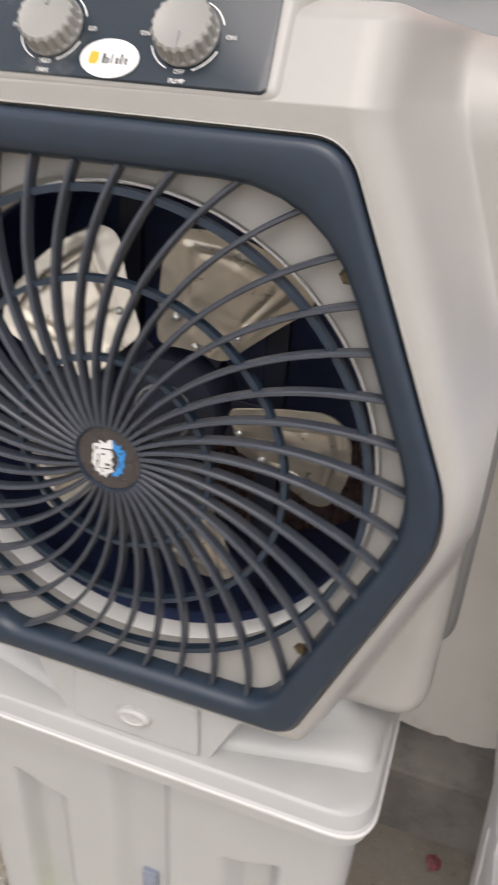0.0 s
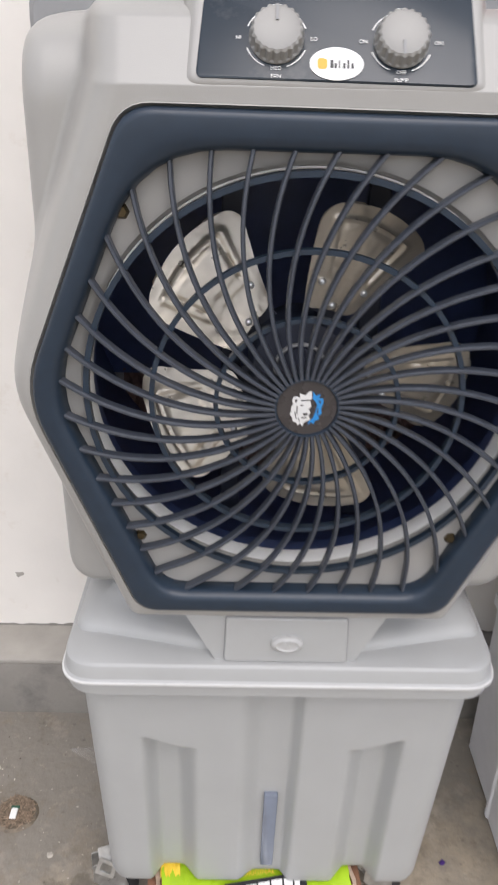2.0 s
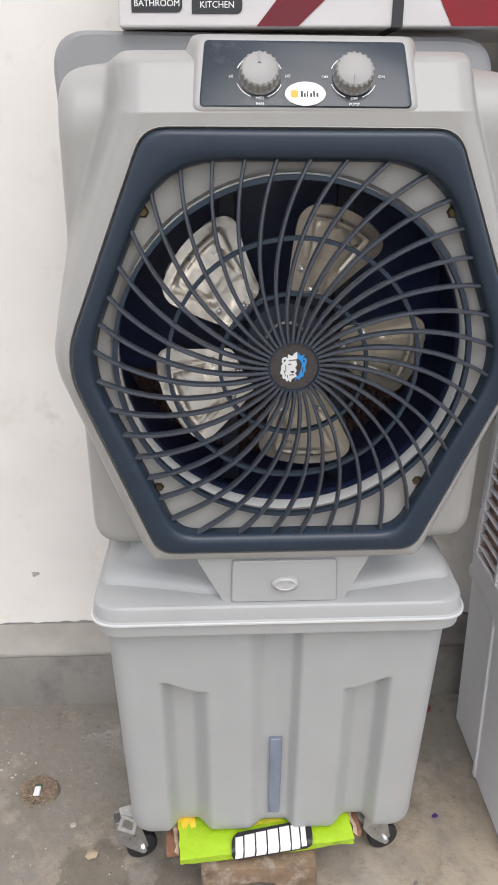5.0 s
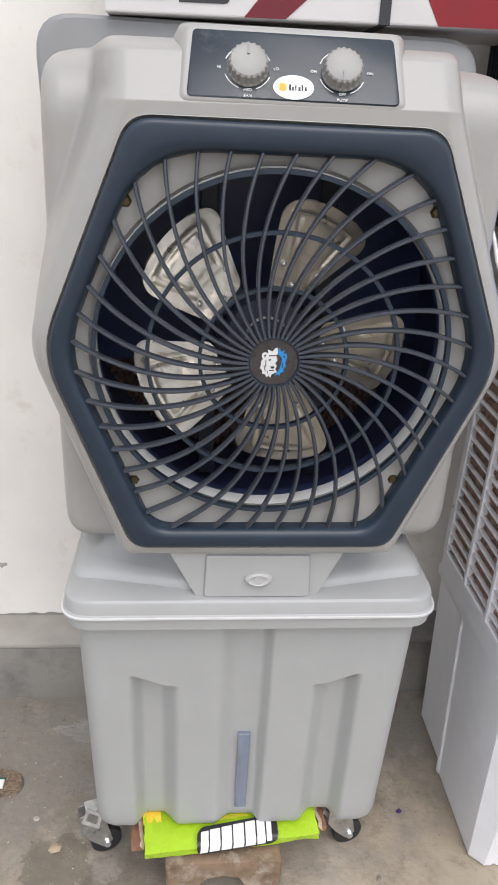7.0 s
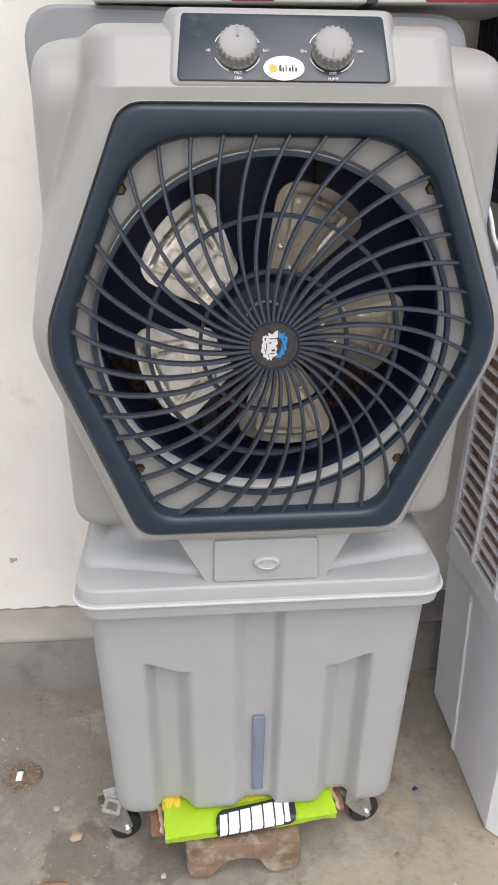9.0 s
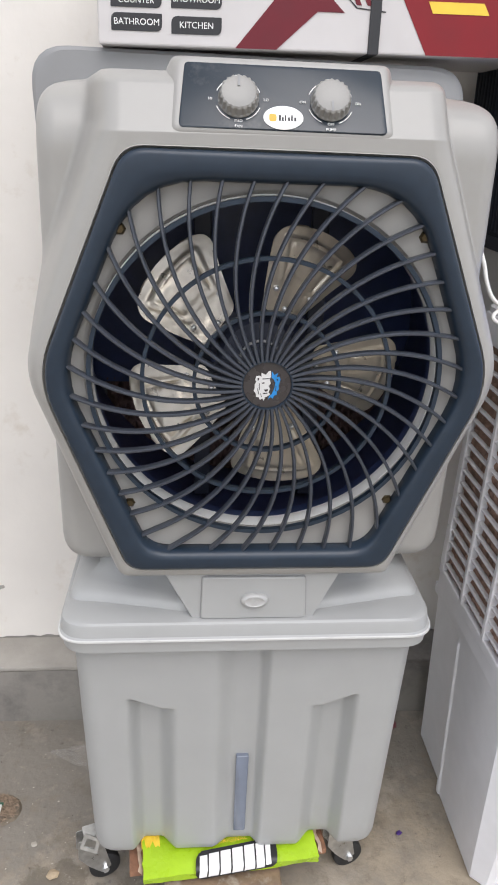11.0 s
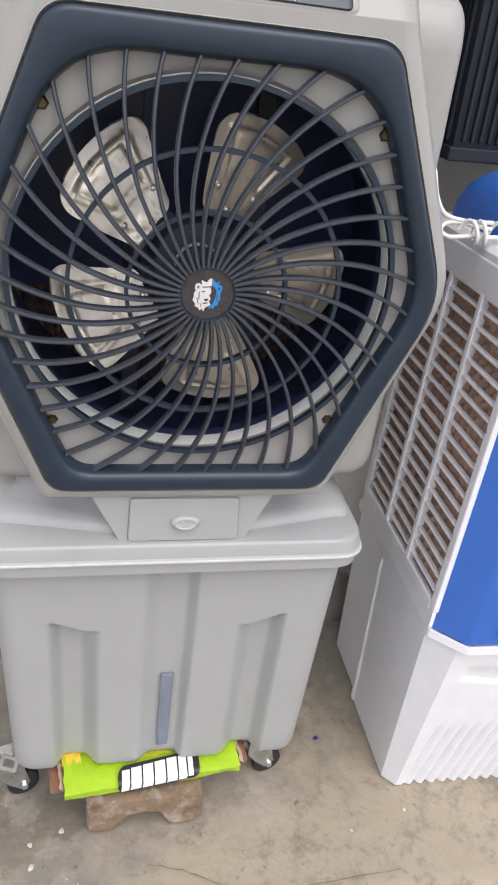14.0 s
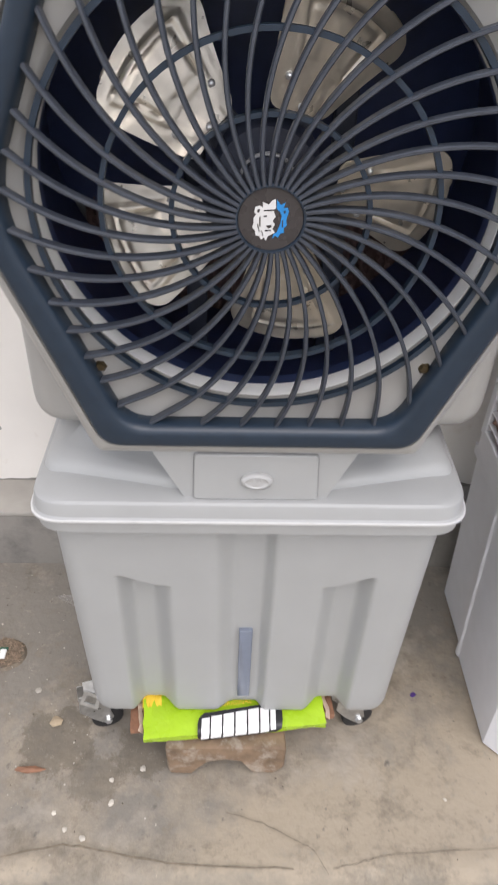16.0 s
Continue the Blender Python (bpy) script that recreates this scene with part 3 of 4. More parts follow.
part("rear_wall", box(-0.30, 0.30, 0.374, 0.384, 1.00, 1.46), DUCT, cooler)
tagged(pad(-0.26, 0.26, 0.78, 1.02, 0.384, 0.014, 0.018, PADBROWN, cooler, "cooling_pad"), "brown honeycomb cooling pad")
part("rear_panel", loft([[(x, y, z) for x, z in rounded([(-0.359 + i, 1.547 - i), (0.347 - i, 1.534 - i), (0.340 - i, 0.68 + i), (-0.335 + i, 0.68 + i)], 0.06)] for i, y in ((0.006, 0.386), (0, 0.392), (0, 0.490), (0.006, 0.496))], caps=(True, True)), BACKGREY, cooler, "grey rear panel with rounded corners", 38)


# the front leans forward a little towards its top
for ob in [o for o in cooler.children_recursive if o.name.split(".")[0] in ("housing", "front_grille", "rib", "ring", "hub", "badge", "emblem_silver", "emblem_blue", "emblem_cut", "bolt", "duct", "opening_flange")]:
    for v in ob.data.vertices:
        v.co.y -= 0.055 * (v.co.z - 1.118) * min(1, max(0, (0.30 - v.co.y) / 0.25))


# control console on the top
def console_point(x, z, off=0.0):
    """A place on the sloping console face, off metres in front of it."""
    q = (max(z, 1.430) - 1.425) / 0.080
    return (x, -0.0135 + 0.050 * q - off * 0.87, z + off * 0.5)


SUR = [(-0.118, 1.506), (0.128, 1.503), (0.132, 1.4225), (-0.123, 1.4250)]
bm = loft([[console_point(x, z, o) for x, z in rounded([(a + (i if a < 0 else -i), b + (i if b < 1.46 else -i)) for a, b in SUR], 0.012)] for i, o in ((-0.018, -0.05), (-0.010, -0.014), (-0.0035, -0.003), (0, 0.0006), (0.002, 0.0014), (0.005, 0.0016))], caps=(True, True))
part("panel_surround", bm, IVORY, cooler, "", 50)
PAN = [(-0.110, 1.500), (0.121, 1.497), (0.126, 1.427), (-0.117, 1.430)]
bm = loft([[console_point(x, z, o) for x, z in rounded([(a + (i if a < 0 else -i), b + (i if b < 1.46 else -i)) for a, b in PAN], 0.006)] for i, o in ((0, 0.0), (0, 0.0024), (0.0012, 0.0031))], caps=(False, True))
panel = part("control_panel", bm, PANEL, cooler, "glossy dark blue control panel with white print", 40)
slope = math.degrees(math.atan2(0.050, 0.080))
face = lambda x, z, off=0.0035: Matrix.Translation(console_point(x, z, off)) @ pose(0, 0, 0, 90 - slope)


def knob_mesh():
    bm = bmesh.new()
    rings = []
    for r, h, flute in ((0.0236, 0.0, 0), (0.0236, 0.002, 0), (0.0226, 0.003, 1), (0.0214, 0.0135, 1), (0.0196, 0.0152, 0.4), (0.0180, 0.0146, 0), (0.006, 0.0138, 0)):
        rings.append([((r + flute * 0.0009 * math.cos(20 * a)) * math.cos(a), (r + flute * 0.0009 * math.cos(20 * a)) * math.sin(a), h) for a in (2 * math.pi * k / 120 for k in range(120))])
    return loft(rings, caps=(True, True))


for x, z, turn, prints in ((-0.048, 1.4605, 0, (("OFF", 0, 1), ("HI", -1, 0), ("LO", 1, 0), ("MED", 0, -0.93), ("FAN", 0, -1.17))),
                           (0.0595, 1.4595, 180, (("OFF", 0, 1), ("ON", -1, 0), ("ON", 1, 0), ("OFF", 0, -0.93), ("PUMP", 0, -1.17)))):
    knob = part("knob", knob_mesh(), KNOB, panel, "ridged pale grey rotary knob", 30)
    knob.matrix_basis = face(x, z)
    mark = part("pointer_notch", box(-0.0013, 0.0013, 0.007, 0.0195, 0.0138, 0.0153), BACKGREY, knob)
    mark.matrix_basis = pose(0, 0, 0, 0, 0, turn)
    for text, dx, dz in prints:
        words("dial_print", text, 0.0048, WHITE, panel, face(x + dx * 0.0325, z, 0.0033) @ Matrix.Translation((0, dz * 0.0290, 0)))
    for a0 in (20, 110, 200, 290):
        arc = bmesh.new()
        rows = [[(rr * math.cos(radians(a0 + 2.5 * k)), rr * math.sin(radians(a0 + 2.5 * k)), 0.0003) for k in range(20)] for rr in (0.0262, 0.0272)]
        loft(rows, close=False, bm=arc)
        ob = part("dial_arc", arc, WHITE, panel)
        ob.matrix_basis = face(x, z, 0.0031)
sticker = part("oval_sticker", loft([[(0.0232 * s * math.cos(a), 0.0148 * s * math.sin(a), h) for a in (2 * math.pi * k / 64 for k in range(64))] for s, h in ((1, 0), (1, 0.0006))], caps=(True, True)), WHITE, panel, "white oval maker sticker with orange and black marks", 30)
sticker.matrix_basis = face(0.004, 1.442, 0.0031)
ob = part("orange_mark", loft([[(x, y, h) for x, y in rounded([(-0.0165, -0.005), (-0.0165, 0.005), (-0.008, 0.004), (-0.008, -0.005)], 0.003)] for h in (0.0006, 0.0009)], caps=(True, True)), material("orange_print", (0.75, 0.36, 0.03), 0.45), sticker)
for k, w in enumerate((0.0028, 0.0022, 0.0014, 0.0024, 0.0020, 0.0024)):
    x = -0.0055 + k * 0.0036
    h = 0.0042 if k in (0, 2, 4) else 0.0026
    part("black_mark", box(x, x + w, -0.0042, -0.0042 + 2 * h * 0.9, 0.0006, 0.0009), BLACK, sticker)

# ---- tank and its lid ----
TX = -0.013


def rect_ring(hw, yf, yb, z, r, cx=TX):
    return [(x, y, z) for x, y in rounded([(cx - hw, yf), (cx + hw, yf), (cx + hw, yb), (cx - hw, yb)], r, 8)]


rings = [rect_ring(0.279, 0.055, 0.385, 0.653, 0.045), rect_ring(0.294, 0.038, 0.395, 0.655, 0.05), rect_ring(0.299, 0.031, 0.40, 0.660, 0.05), rect_ring(0.3005, 0.029, 0.40, 0.681, 0.05),
         rect_ring(0.303, 0.026, 0.402, 0.6835, 0.05), rect_ring(0.3035, 0.0255, 0.402, 0.687, 0.05), rect_ring(0.301, 0.029, 0.40, 0.6895, 0.05), rect_ring(0.2995, 0.0305, 0.40, 0.7065, 0.05),
         rect_ring(0.2982, 0.0318, 0.398, 0.7105, 0.05), rect_ring(0.2952, 0.0350, 0.395, 0.7132, 0.05), rect_ring(0.289, 0.042, 0.385, 0.7148, 0.05), rect_ring(0.262, 0.070, 0.375, 0.7185, 0.05)]
lid = part("tank_lid", loft(rings, caps=(False, True)), TANKGREY, cooler, "grey moulded tank rim", 24)

# seam coloured paler than the lid to carry its thin highlight
seam = [rect_ring(0.301, 0.029, 0.40, 0.6822, 0.05), rect_ring(0.3050, 0.0240, 0.403, 0.6838, 0.05), rect_ring(0.3050, 0.0240, 0.403, 0.6866, 0.05), rect_ring(0.301, 0.029, 0.40, 0.6884, 0.05)]
part("rim_seam", loft(seam), material("seam_highlight_plastic", (0.56, 0.56, 0.545), 0.3), cooler, "raised seam round the rim, its highlight in the colour", 60)


def plateau(i, z, back=0.0):
    pts = [(-0.122, 0.060 + back), (-0.303 + i, 0.098 + i + back), (-0.300 + i, 0.38 - i), (0.274 - i, 0.38 - i), (0.277 - i, 0.098 + i + back), (0.100, 0.060 + back)]
    return [(x, y, z) for x, y in rounded(pts, [0.03, 0.03, 0.03, 0.03, 0.03, 0.03], 6)]


part("raised_deck", loft([plateau(-0.002, 0.715), plateau(0, 0.721), plateau(0.003, 0.7265, 0.001), plateau(0.010, 0.7315, 0.005), plateau(0.022, 0.7365, 0.015), plateau(0.04, 0.742, 0.03), plateau(0.05, 0.80, 0.05)], caps=(False, True)), TANKGREY, cooler, "", 60)
bm = bmesh.new()
front = [(-0.146, 0.802), (0.130, 0.802), (0.084, 0.703), (-0.096, 0.703)]
loft([[(x + (0.030 if x < 0 else -0.030) * -o, y, z) for x, z in rounded(front, 0.008)] for o, y in ((1, 0.15), (0.55, 0.088), (0.26, 0.062), (0.10, 0.0505), (0.03, 0.0460), (0, 0.0444))], caps=(False, True), bm=bm)
part("front_boss", bm, TANKGREY, cooler, "", 60)
part("door_gap", loft([[(x, y, z) for x, z in rounded([(-0.0880, 0.7930), (0.0755, 0.7920), (0.0790, 0.7140), (-0.0910, 0.7140)], 0.007)] for y in (0.05, 0.0436)], caps=(False, True)), BACKGREY, cooler)
bm = loft([[(x, y, z) for x, z in rounded([(-0.0868 + i, 0.7916 - i), (0.0743 - i, 0.7906 - i), (0.0777 - i, 0.7156 + i), (-0.0897 + i, 0.7156 + i)], 0.006)] for i, y in ((0, 0.05), (0, 0.0410), (0.0015, 0.0395))], caps=(False, True))
door = part("filler_door", bm, TANKGREY, cooler, "small grey water filler door")
bm = loft([[(-0.005 + 0.0215 * s * math.cos(a), y, 0.7515 + 0.0125 * s * math.sin(a)) for a in (2 * math.pi * k / 40 for k in range(40))] for s, y in ((1, 0.041), (1, 0.0355), (0.93, 0.0325), (0.72, 0.0310), (0.62, 0.0325), (0.2, 0.0322))], caps=(False, True))
part("finger_grip", bm, material("pale_grip_plastic", (0.40, 0.40, 0.39), 0.3), door, "", 50)


def tank_mesh():
    """Walls with a centre groove and two side flutes in the front."""
    zs = [0.664, 0.62, 0.60, 0.575, 0.555, 0.545] + [0.541 - 0.002 * k for k in range(21)] + [0.49, 0.46, 0.40, 0.34, 0.28, 0.22, 0.18, 0.155, 0.142, 0.134, 0.131]
    rings = []
    for k, z in enumerate(zs):
        q = (0.652 - z) / 0.52
        inset = (0.0, 0.002, 0.006, 0.014)[max(0, k - len(zs) + 4)]
        hw, yf, yb, r = 0.286 - 0.011 * q - inset, 0.060 + 0.034 * q + inset, 0.375 - inset, 0.035
        ring = []
        xs = [-hw + r + 2 * (hw - r) * i / 160 for i in range(161)]
        for x in xs:
            d = 0.021 * smoothstep(-0.050, -0.014, x) * (1 - smoothstep(0.026, 0.046, x))
            for s in (-1, 1):
                o = s * x
                top = 0.534 - 0.024 * min(1, max(0, (0.195 - o) / 0.055))
                open_z = 1 - smoothstep(top - 0.009, top, z)
                d += 0.030 * open_z * smoothstep(0.114, 0.150, o) * (1 - smoothstep(0.178, 0.203, o))
            ring.append((TX - 0.004 * q + x, yf + d, z))
        for cx, cy, a0 in ((hw - r, yf + r, -90), (hw - r, yb - r, 0), (-hw + r, yb - r, 90), (-hw + r, yf + r, 180)):
            for m in range(1, 9):
                a = radians(a0 + 90 * m / 8)
                ring.append((TX - 0.004 * q + cx + r * math.cos(a), cy + r * math.sin(a), z))
        rings.append(ring[:-1])
    return loft(rings, caps=(False, True))


tank = part("water_tank", tank_mesh(), TANKGREY, cooler, "grey water tank with vertical flutes", 32)
bm = loft([[(x + TX, 0.0885 + 0.065 * (0.40 - z) + o, z) for x, z in rounded([(-0.010 + i, 0.374 - i), (0.013 - i, 0.374 - i), (0.011 - i, 0.170 + i), (-0.011 + i, 0.170 + i)], 0.003)] for i, o in ((0, 0.012), (0, 0.002), (0.001, 0.001))], caps=(False, True))
part("level_window", bm, WINDOW, cooler, "bluish translucent water level strip", 40)


# casters
def caster(x, y, lean):
    holder = part("caster_bracket", box(-0.015, 0.015, -0.020, 0.020, 0.124, 0.133, 0.002), ZINC, cooler, "bright zinc caster bracket", 40)
    holder.matrix_basis = pose(x, y, 0, 0, 0, lean)
    for s in (-1, 1):
        bm = loft([[(s * 0.013 + o, yy, z) for yy, z in rounded([(-0.032, 0.124), (0.012, 0.124), (0.020, 0.085), (0.030, 0.036), (0.012, 0.022), (-0.014, 0.050), (-0.034, 0.080)], 0.004)] for o in (-0.001, 0.001)], caps=(True, True))
        part("fork", bm, ZINC, holder, smooth=30)
    bm = bmesh.new()
    loft([[(xx, 0.018 + r * math.cos(a), 0.032 + r * math.sin(a)) for a in (2 * math.pi * k / 40 for k in range(40))] for r, xx in ((0.010, -0.0105), (0.026, -0.0105), (0.031, -0.008), (0.032, -0.004), (0.032, 0.004), (0.031, 0.008), (0.026, 0.0105), (0.010, 0.0105))], caps=(True, True), bm=bm)
    part("wheel", bm, RUBBER, holder, "black rubber wheel", 40)
    bm = loft([[(xx, 0.018 + r * math.cos(a), 0.032 + r * math.sin(a)) for a in (2 * math.pi * k / 6 for k in range(6))] for r, xx in ((0.007, -0.020), (0.007, 0.020))], caps=(True, True))
    part("axle_bolt", bm, STEEL, holder)


# the open swivel plate that shows beside the tank
plate = bmesh.new()
OUTER, HOLE = rounded([(-0.018, -0.017), (0.018, -0.015), (0.017, 0.016), (-0.017, 0.017)], 0.003, 4), rounded([(-0.011, -0.009), (0.011, -0.008), (0.010, 0.009), (-0.010, 0.010)], 0.002, 4)
loft([[(x, y, z) for x, z in q] for q, y in ((OUTER, 0.003), (OUTER, 0.0), (HOLE, 0.0), (HOLE, 0.003), (OUTER, 0.003))], bm=plate)
part("swivel_plate", plate, ZINC, cooler, "bright zinc plate with a square hole", 30).matrix_basis = pose(-0.304, 0.124, 0.124, -20, 14, -12)

for x, y, lean in ((-0.302, 0.150, -72), (0.203, 0.155, -76), (-0.24, 0.34, 20), (0.22, 0.34, -30)):
    caster(x, y, lean)


# ---- prop under the tank ----
def block_mesh():
    outline = [(-0.155, 0.004), (-0.112, 0.0), (-0.100, 0.022), (-0.080, 0.044), (-0.045, 0.052), (-0.012, 0.046), (0.002, 0.020), (0.012, 0.006), (0.052, 0.004), (0.068, 0.022), (0.070, 0.090), (-0.158, 0.090)]
    o = rounded(outline, 0.008, 4)
    cx, cz = -0.045, 0.06
    return loft([[(cx + (x - cx) * s + 0.002 * noise.noise(Vector((x * 50, y * 40, z * 50))), y, max(0.0, cz + (z - cz) * s + 0.002 * noise.noise(Vector((x * 40, 3, z * 40 + y * 30))))) for x, z in o]
                 for s, y in ((0.96, 0.046), (1.0, 0.052), (1.0, 0.08), (1.0, 0.11), (0.97, 0.135))], caps=(True, True))


tagged(part("wooden_block", block_mesh(), BLOCK, None, "", 35), "worn brown wooden block with an arched underside", "block")
plank = thing("wrapped_board", "brown fibre board wrapped in a torn lime green printed wrapper", "board")
plank.matrix_basis = Matrix.Translation((-0.196, 0.050, 0)) @ pose(0, 0, 0, 0, 0, 5) @ Matrix.Translation((0.196, -0.050, 0))
part("board", box(-0.222, 0.168, 0.075, 0.20, 0.094, 0.108, 0.001), BOARD, plank, "reddish brown board with torn ends")


def wrapper_mesh():
    rows = []
    for j in range(15):
        q = j / 14
        row = []
        for i in range(49):
            x = -0.196 + 0.342 * i / 48
            ridge = 0.004 * noise.noise(Vector((x * 14, q * 3, 4))) + 0.002 * noise.noise(Vector((x * 45, q * 8, 1)))
            if q < 0.3:
                y, z = 0.052 - 0.004 * (q / 0.3), 0.101 + 0.020 * (q / 0.3)
            else:
                y, z = 0.048 + 0.11 * (q - 0.3) / 0.7, 0.121 + 0.004 * math.sin(math.pi * (q - 0.3) / 0.7)
            y += 0.012 * (x + 0.03) / 0.17 * 0.2
            row.append((x + 0.004 * noise.noise(Vector((q * 9, i // 24, 3))) * (1 if i in (0, 48) else 0), y + 0.3 * ridge, z + ridge * 0.7))
        rows.append(row)
    return loft(rows, close=False)


wrap = part("wrapper", wrapper_mesh(), LIME, plank, "lime green printed wrapper", 60)
wrap.modifiers.new("thickness", "SOLIDIFY").thickness = 0.0012

# printed patch on the wrapper, laid over its top
def on_wrap(x, q, lift):
    """A place on the wrapper: x along it, q over its top from the front fold (0), below 0 down its front."""
    if q < 0:
        return (x, 0.0455 - lift, 0.1275 + lift * 0.5 + 0.075 * q)
    return (x, 0.0475 + 0.0805 * q, 0.1305 + lift + 0.003 * q)


def wrap_patch(name, x0, x1, q0, q1, mat, lift, parent, ends=0.0):
    rows = []
    for k in range(13):
        w = k / 12
        pinch = ends * (2 * w - 1) ** 4
        row = []
        for i in range(13):
            x = x0 + pinch + (x1 - x0 - 2 * pinch) * i / 12 + 0.004 * w
            row.append(on_wrap(x, q0 + (q1 - q0) * w + 1.1 * (x + 0.02), lift))
        rows.append(row)
    ob = part(name, loft(rows, close=False), mat, parent, "", 80)
    return ob


patch = wrap_patch("dark_patch", -0.098, 0.062, -0.24, 0.50, BLACK, 0.0016, wrap, 0.012)
for x, w, q0, q1 in ((-0.091, 0.015, -0.17, 0.36), (-0.073, 0.020, -0.17, 0.38), (-0.050, 0.020, -0.18, 0.39), (-0.027, 0.021, -0.18, 0.40), (-0.003, 0.020, -0.18, 0.41), (0.020, 0.016, -0.18, 0.40), (0.039, 0.010, -0.12, 0.38)):
    wrap_patch("white_block", x, x + w, q0, q1, WHITE, 0.0030, patch)
words("wrapper_print", "ORIGINAL", 0.013, YELLOW, wrap, Matrix.Translation((-0.020, 0.0985, 0.1345)) @ pose(0, 0, 0, 0, 0, 3))
part("torn_flap", loft([[(-0.198 + 0.036 * i / 8, 0.108 + 0.004 * noise.noise(Vector((i * 0.7, j, 0))) + 0.016 * j, 0.125 + 0.005 * noise.noise(Vector((i * 0.5, j * 2, 4))) + 0.002 * j) for i in range(9)] for j in range(3)], close=False), YELLOW, wrap, "crumpled yellow wrapper edge")
for x0, x1 in ((0.146, 0.156), (-0.206, -0.198)):
    part("torn_paper", loft([[(x0 + (x1 - x0) * i + 0.006 * noise.noise(Vector((j * 1.7, i, 9))), 0.062 + 0.012 * j, 0.112 + 0.012 * (1 - i)) for j in range(9)] for i in range(2)], close=False), PULP, plank)

# ---- carton on top of the cooler ----
carton = thing("carton", "white printed carton with red stripes lying on the cooler", "carton")
BY, BZ = 0.362, 1.547
part("carton_body", box(-0.246, 0.56, BY, BY + 0.26, BZ, BZ + 0.26, 0.003), CARTON, carton, "white glossy carton")


def carton_patch(name, pts, mat, lift=0.0012, r=0.0, parent=None, label=""):
    q = rounded(pts, r, 4) if r else pts
    return part(name, loft([[(x, BY + 0.0005, z) for x, z in q], [(x, BY - lift, z) for x, z in q]], caps=(False, True)), mat, parent or carton, label)


carton_patch("red_stripe", [(-0.036, BZ + 0.001), (0.028, BZ + 0.001), (0.090, 1.602), (0.132, 1.602), (0.112, 1.620), (0.030, 1.624)], DARKRED)
carton_patch("red_field", [(0.266, BZ + 0.001), (0.555, BZ + 0.001), (0.555, BZ + 0.255), (0.120, BZ + 0.255)], RED)
carton_patch("orange_bar", [(0.27, 1.606), (0.36, 1.606), (0.35, 1.622), (0.262, 1.622)], YELLOW, 0.002)
for k in range(2):
    carton_patch("small_red_bar", [(0.150 + 0.017 * k, 1.613), (0.158 + 0.017 * k, 1.613), (0.150 + 0.017 * k, 1.628), (0.142 + 0.017 * k, 1.628)], DARKRED)
carton_patch("thin_line", [(0.128, 1.629), (0.150, 1.6085), (0.196, 1.6045), (0.196, 1.606), (0.151, 1.610), (0.130, 1.629)], BLACK)
part("strap", box(0.172, 0.189, BY - 0.0035, BY + 0.262, BZ - 0.001, BZ + 0.262, 0.0008), BLACK, carton, "black packing strap")
for text, x, z, w, h, size in (("BATHROOM", -0.187, 1.5785, 0.077, 0.024, 0.0125), ("KITCHEN", -0.096, 1.5765, 0.077, 0.024, 0.0125), ("SHOP\nCOUNTER", -0.187, 1.613, 0.077, 0.030, 0.0115), ("SHOWROOM", -0.096, 1.611, 0.077, 0.024, 0.0118)):
    tag = carton_patch("black_tag", [(x - w / 2, z - h / 2), (x + w / 2, z - h / 2), (x + w / 2, z + h / 2), (x - w / 2, z + h / 2)], BLACK, 0.0014, [0.001, 0.010, 0.001, 0.010])
    words("tag_print", text, size, WHITE, tag, Matrix.Translation((x, BY - 0.0018, z)) @ pose(0, 0, 0, 90))

# ---- the blue and white cooler beside it ----
second = thing("blue_white_cooler", "blue and grey-white plastic air cooler with slatted side grille", "air cooler")
FAR = 1.05


def base_front(x, z):
    q = z / 0.5
    return 0.088 - 0.080 * q - 0.02 * (x - 0.5)


def base_mesh():
    rings = []
    for k in range(111):
        z = 0.5 * k / 110
        q = z / 0.5
        x0, cham = 0.476 - 0.028 * q, 0.026 + 0.020 * q
        yf = base_front(x0, z)
        ring = []
        for i in range(141):
            y = 0.514 - 0.049 * q - (0.514 - 0.049 * q - yf - cham) * i / 140
            line = 0.2975 + 0.077 * (0.459 - z)
            rib = (0.010 * smoothstep(line + 0.004, line + 0.007, y) - 0.004 * smoothstep(line - 0.010, line - 0.006, y) * (1 - smoothstep(line + 0.004, line + 0.007, y))) * (1 - smoothstep(0.455, 0.475, z))
            ring.append((x0 + rib, y, z))
        for i in range(1, 181):
            x = x0 + cham * 0.95 + (FAR - x0 - cham * 0.95) * (i - 1) / 179
            band = 1 - smoothstep(0.18, 0.25, z)
            flute = 0.013 * band * (1 - abs(math.sin((x - 0.08 * z) * math.pi / 0.026)) ** 0.7) * smoothstep(x0 + cham + 0.01, x0 + cham + 0.03, x)
            line = 0.392 - 0.20 * max(0, x - 0.53)
            arc = 0.006 * smoothstep(line - 0.010, line, z) * (1 - smoothstep(line + 0.012, line + 0.05, z)) * smoothstep(0.515, 0.545, x)
            ring.append((x, base_front(x, z) + flute + arc, z))
        ring.append((FAR, 0.50, z))
        rings.append(ring)
    return loft(rings, caps=(True, True))


part("base_tank", base_mesh(), RCWHITE, second, "white base tank with fluted front", 35)
SIDE = lambda z: 0.448 + 0.032 * (z - 0.5)
bm = loft([[(SIDE(z) - o, y, z) for y, z in rounded([(0.440, 0.503), (0.044, 0.503), (0.044, 0.540), (0.440, 0.548)], 0.004)] for o in (-0.02, 0.004, 0.005)], caps=(False, True))
part("side_ledge", bm, RCGREY, second, "", 30)
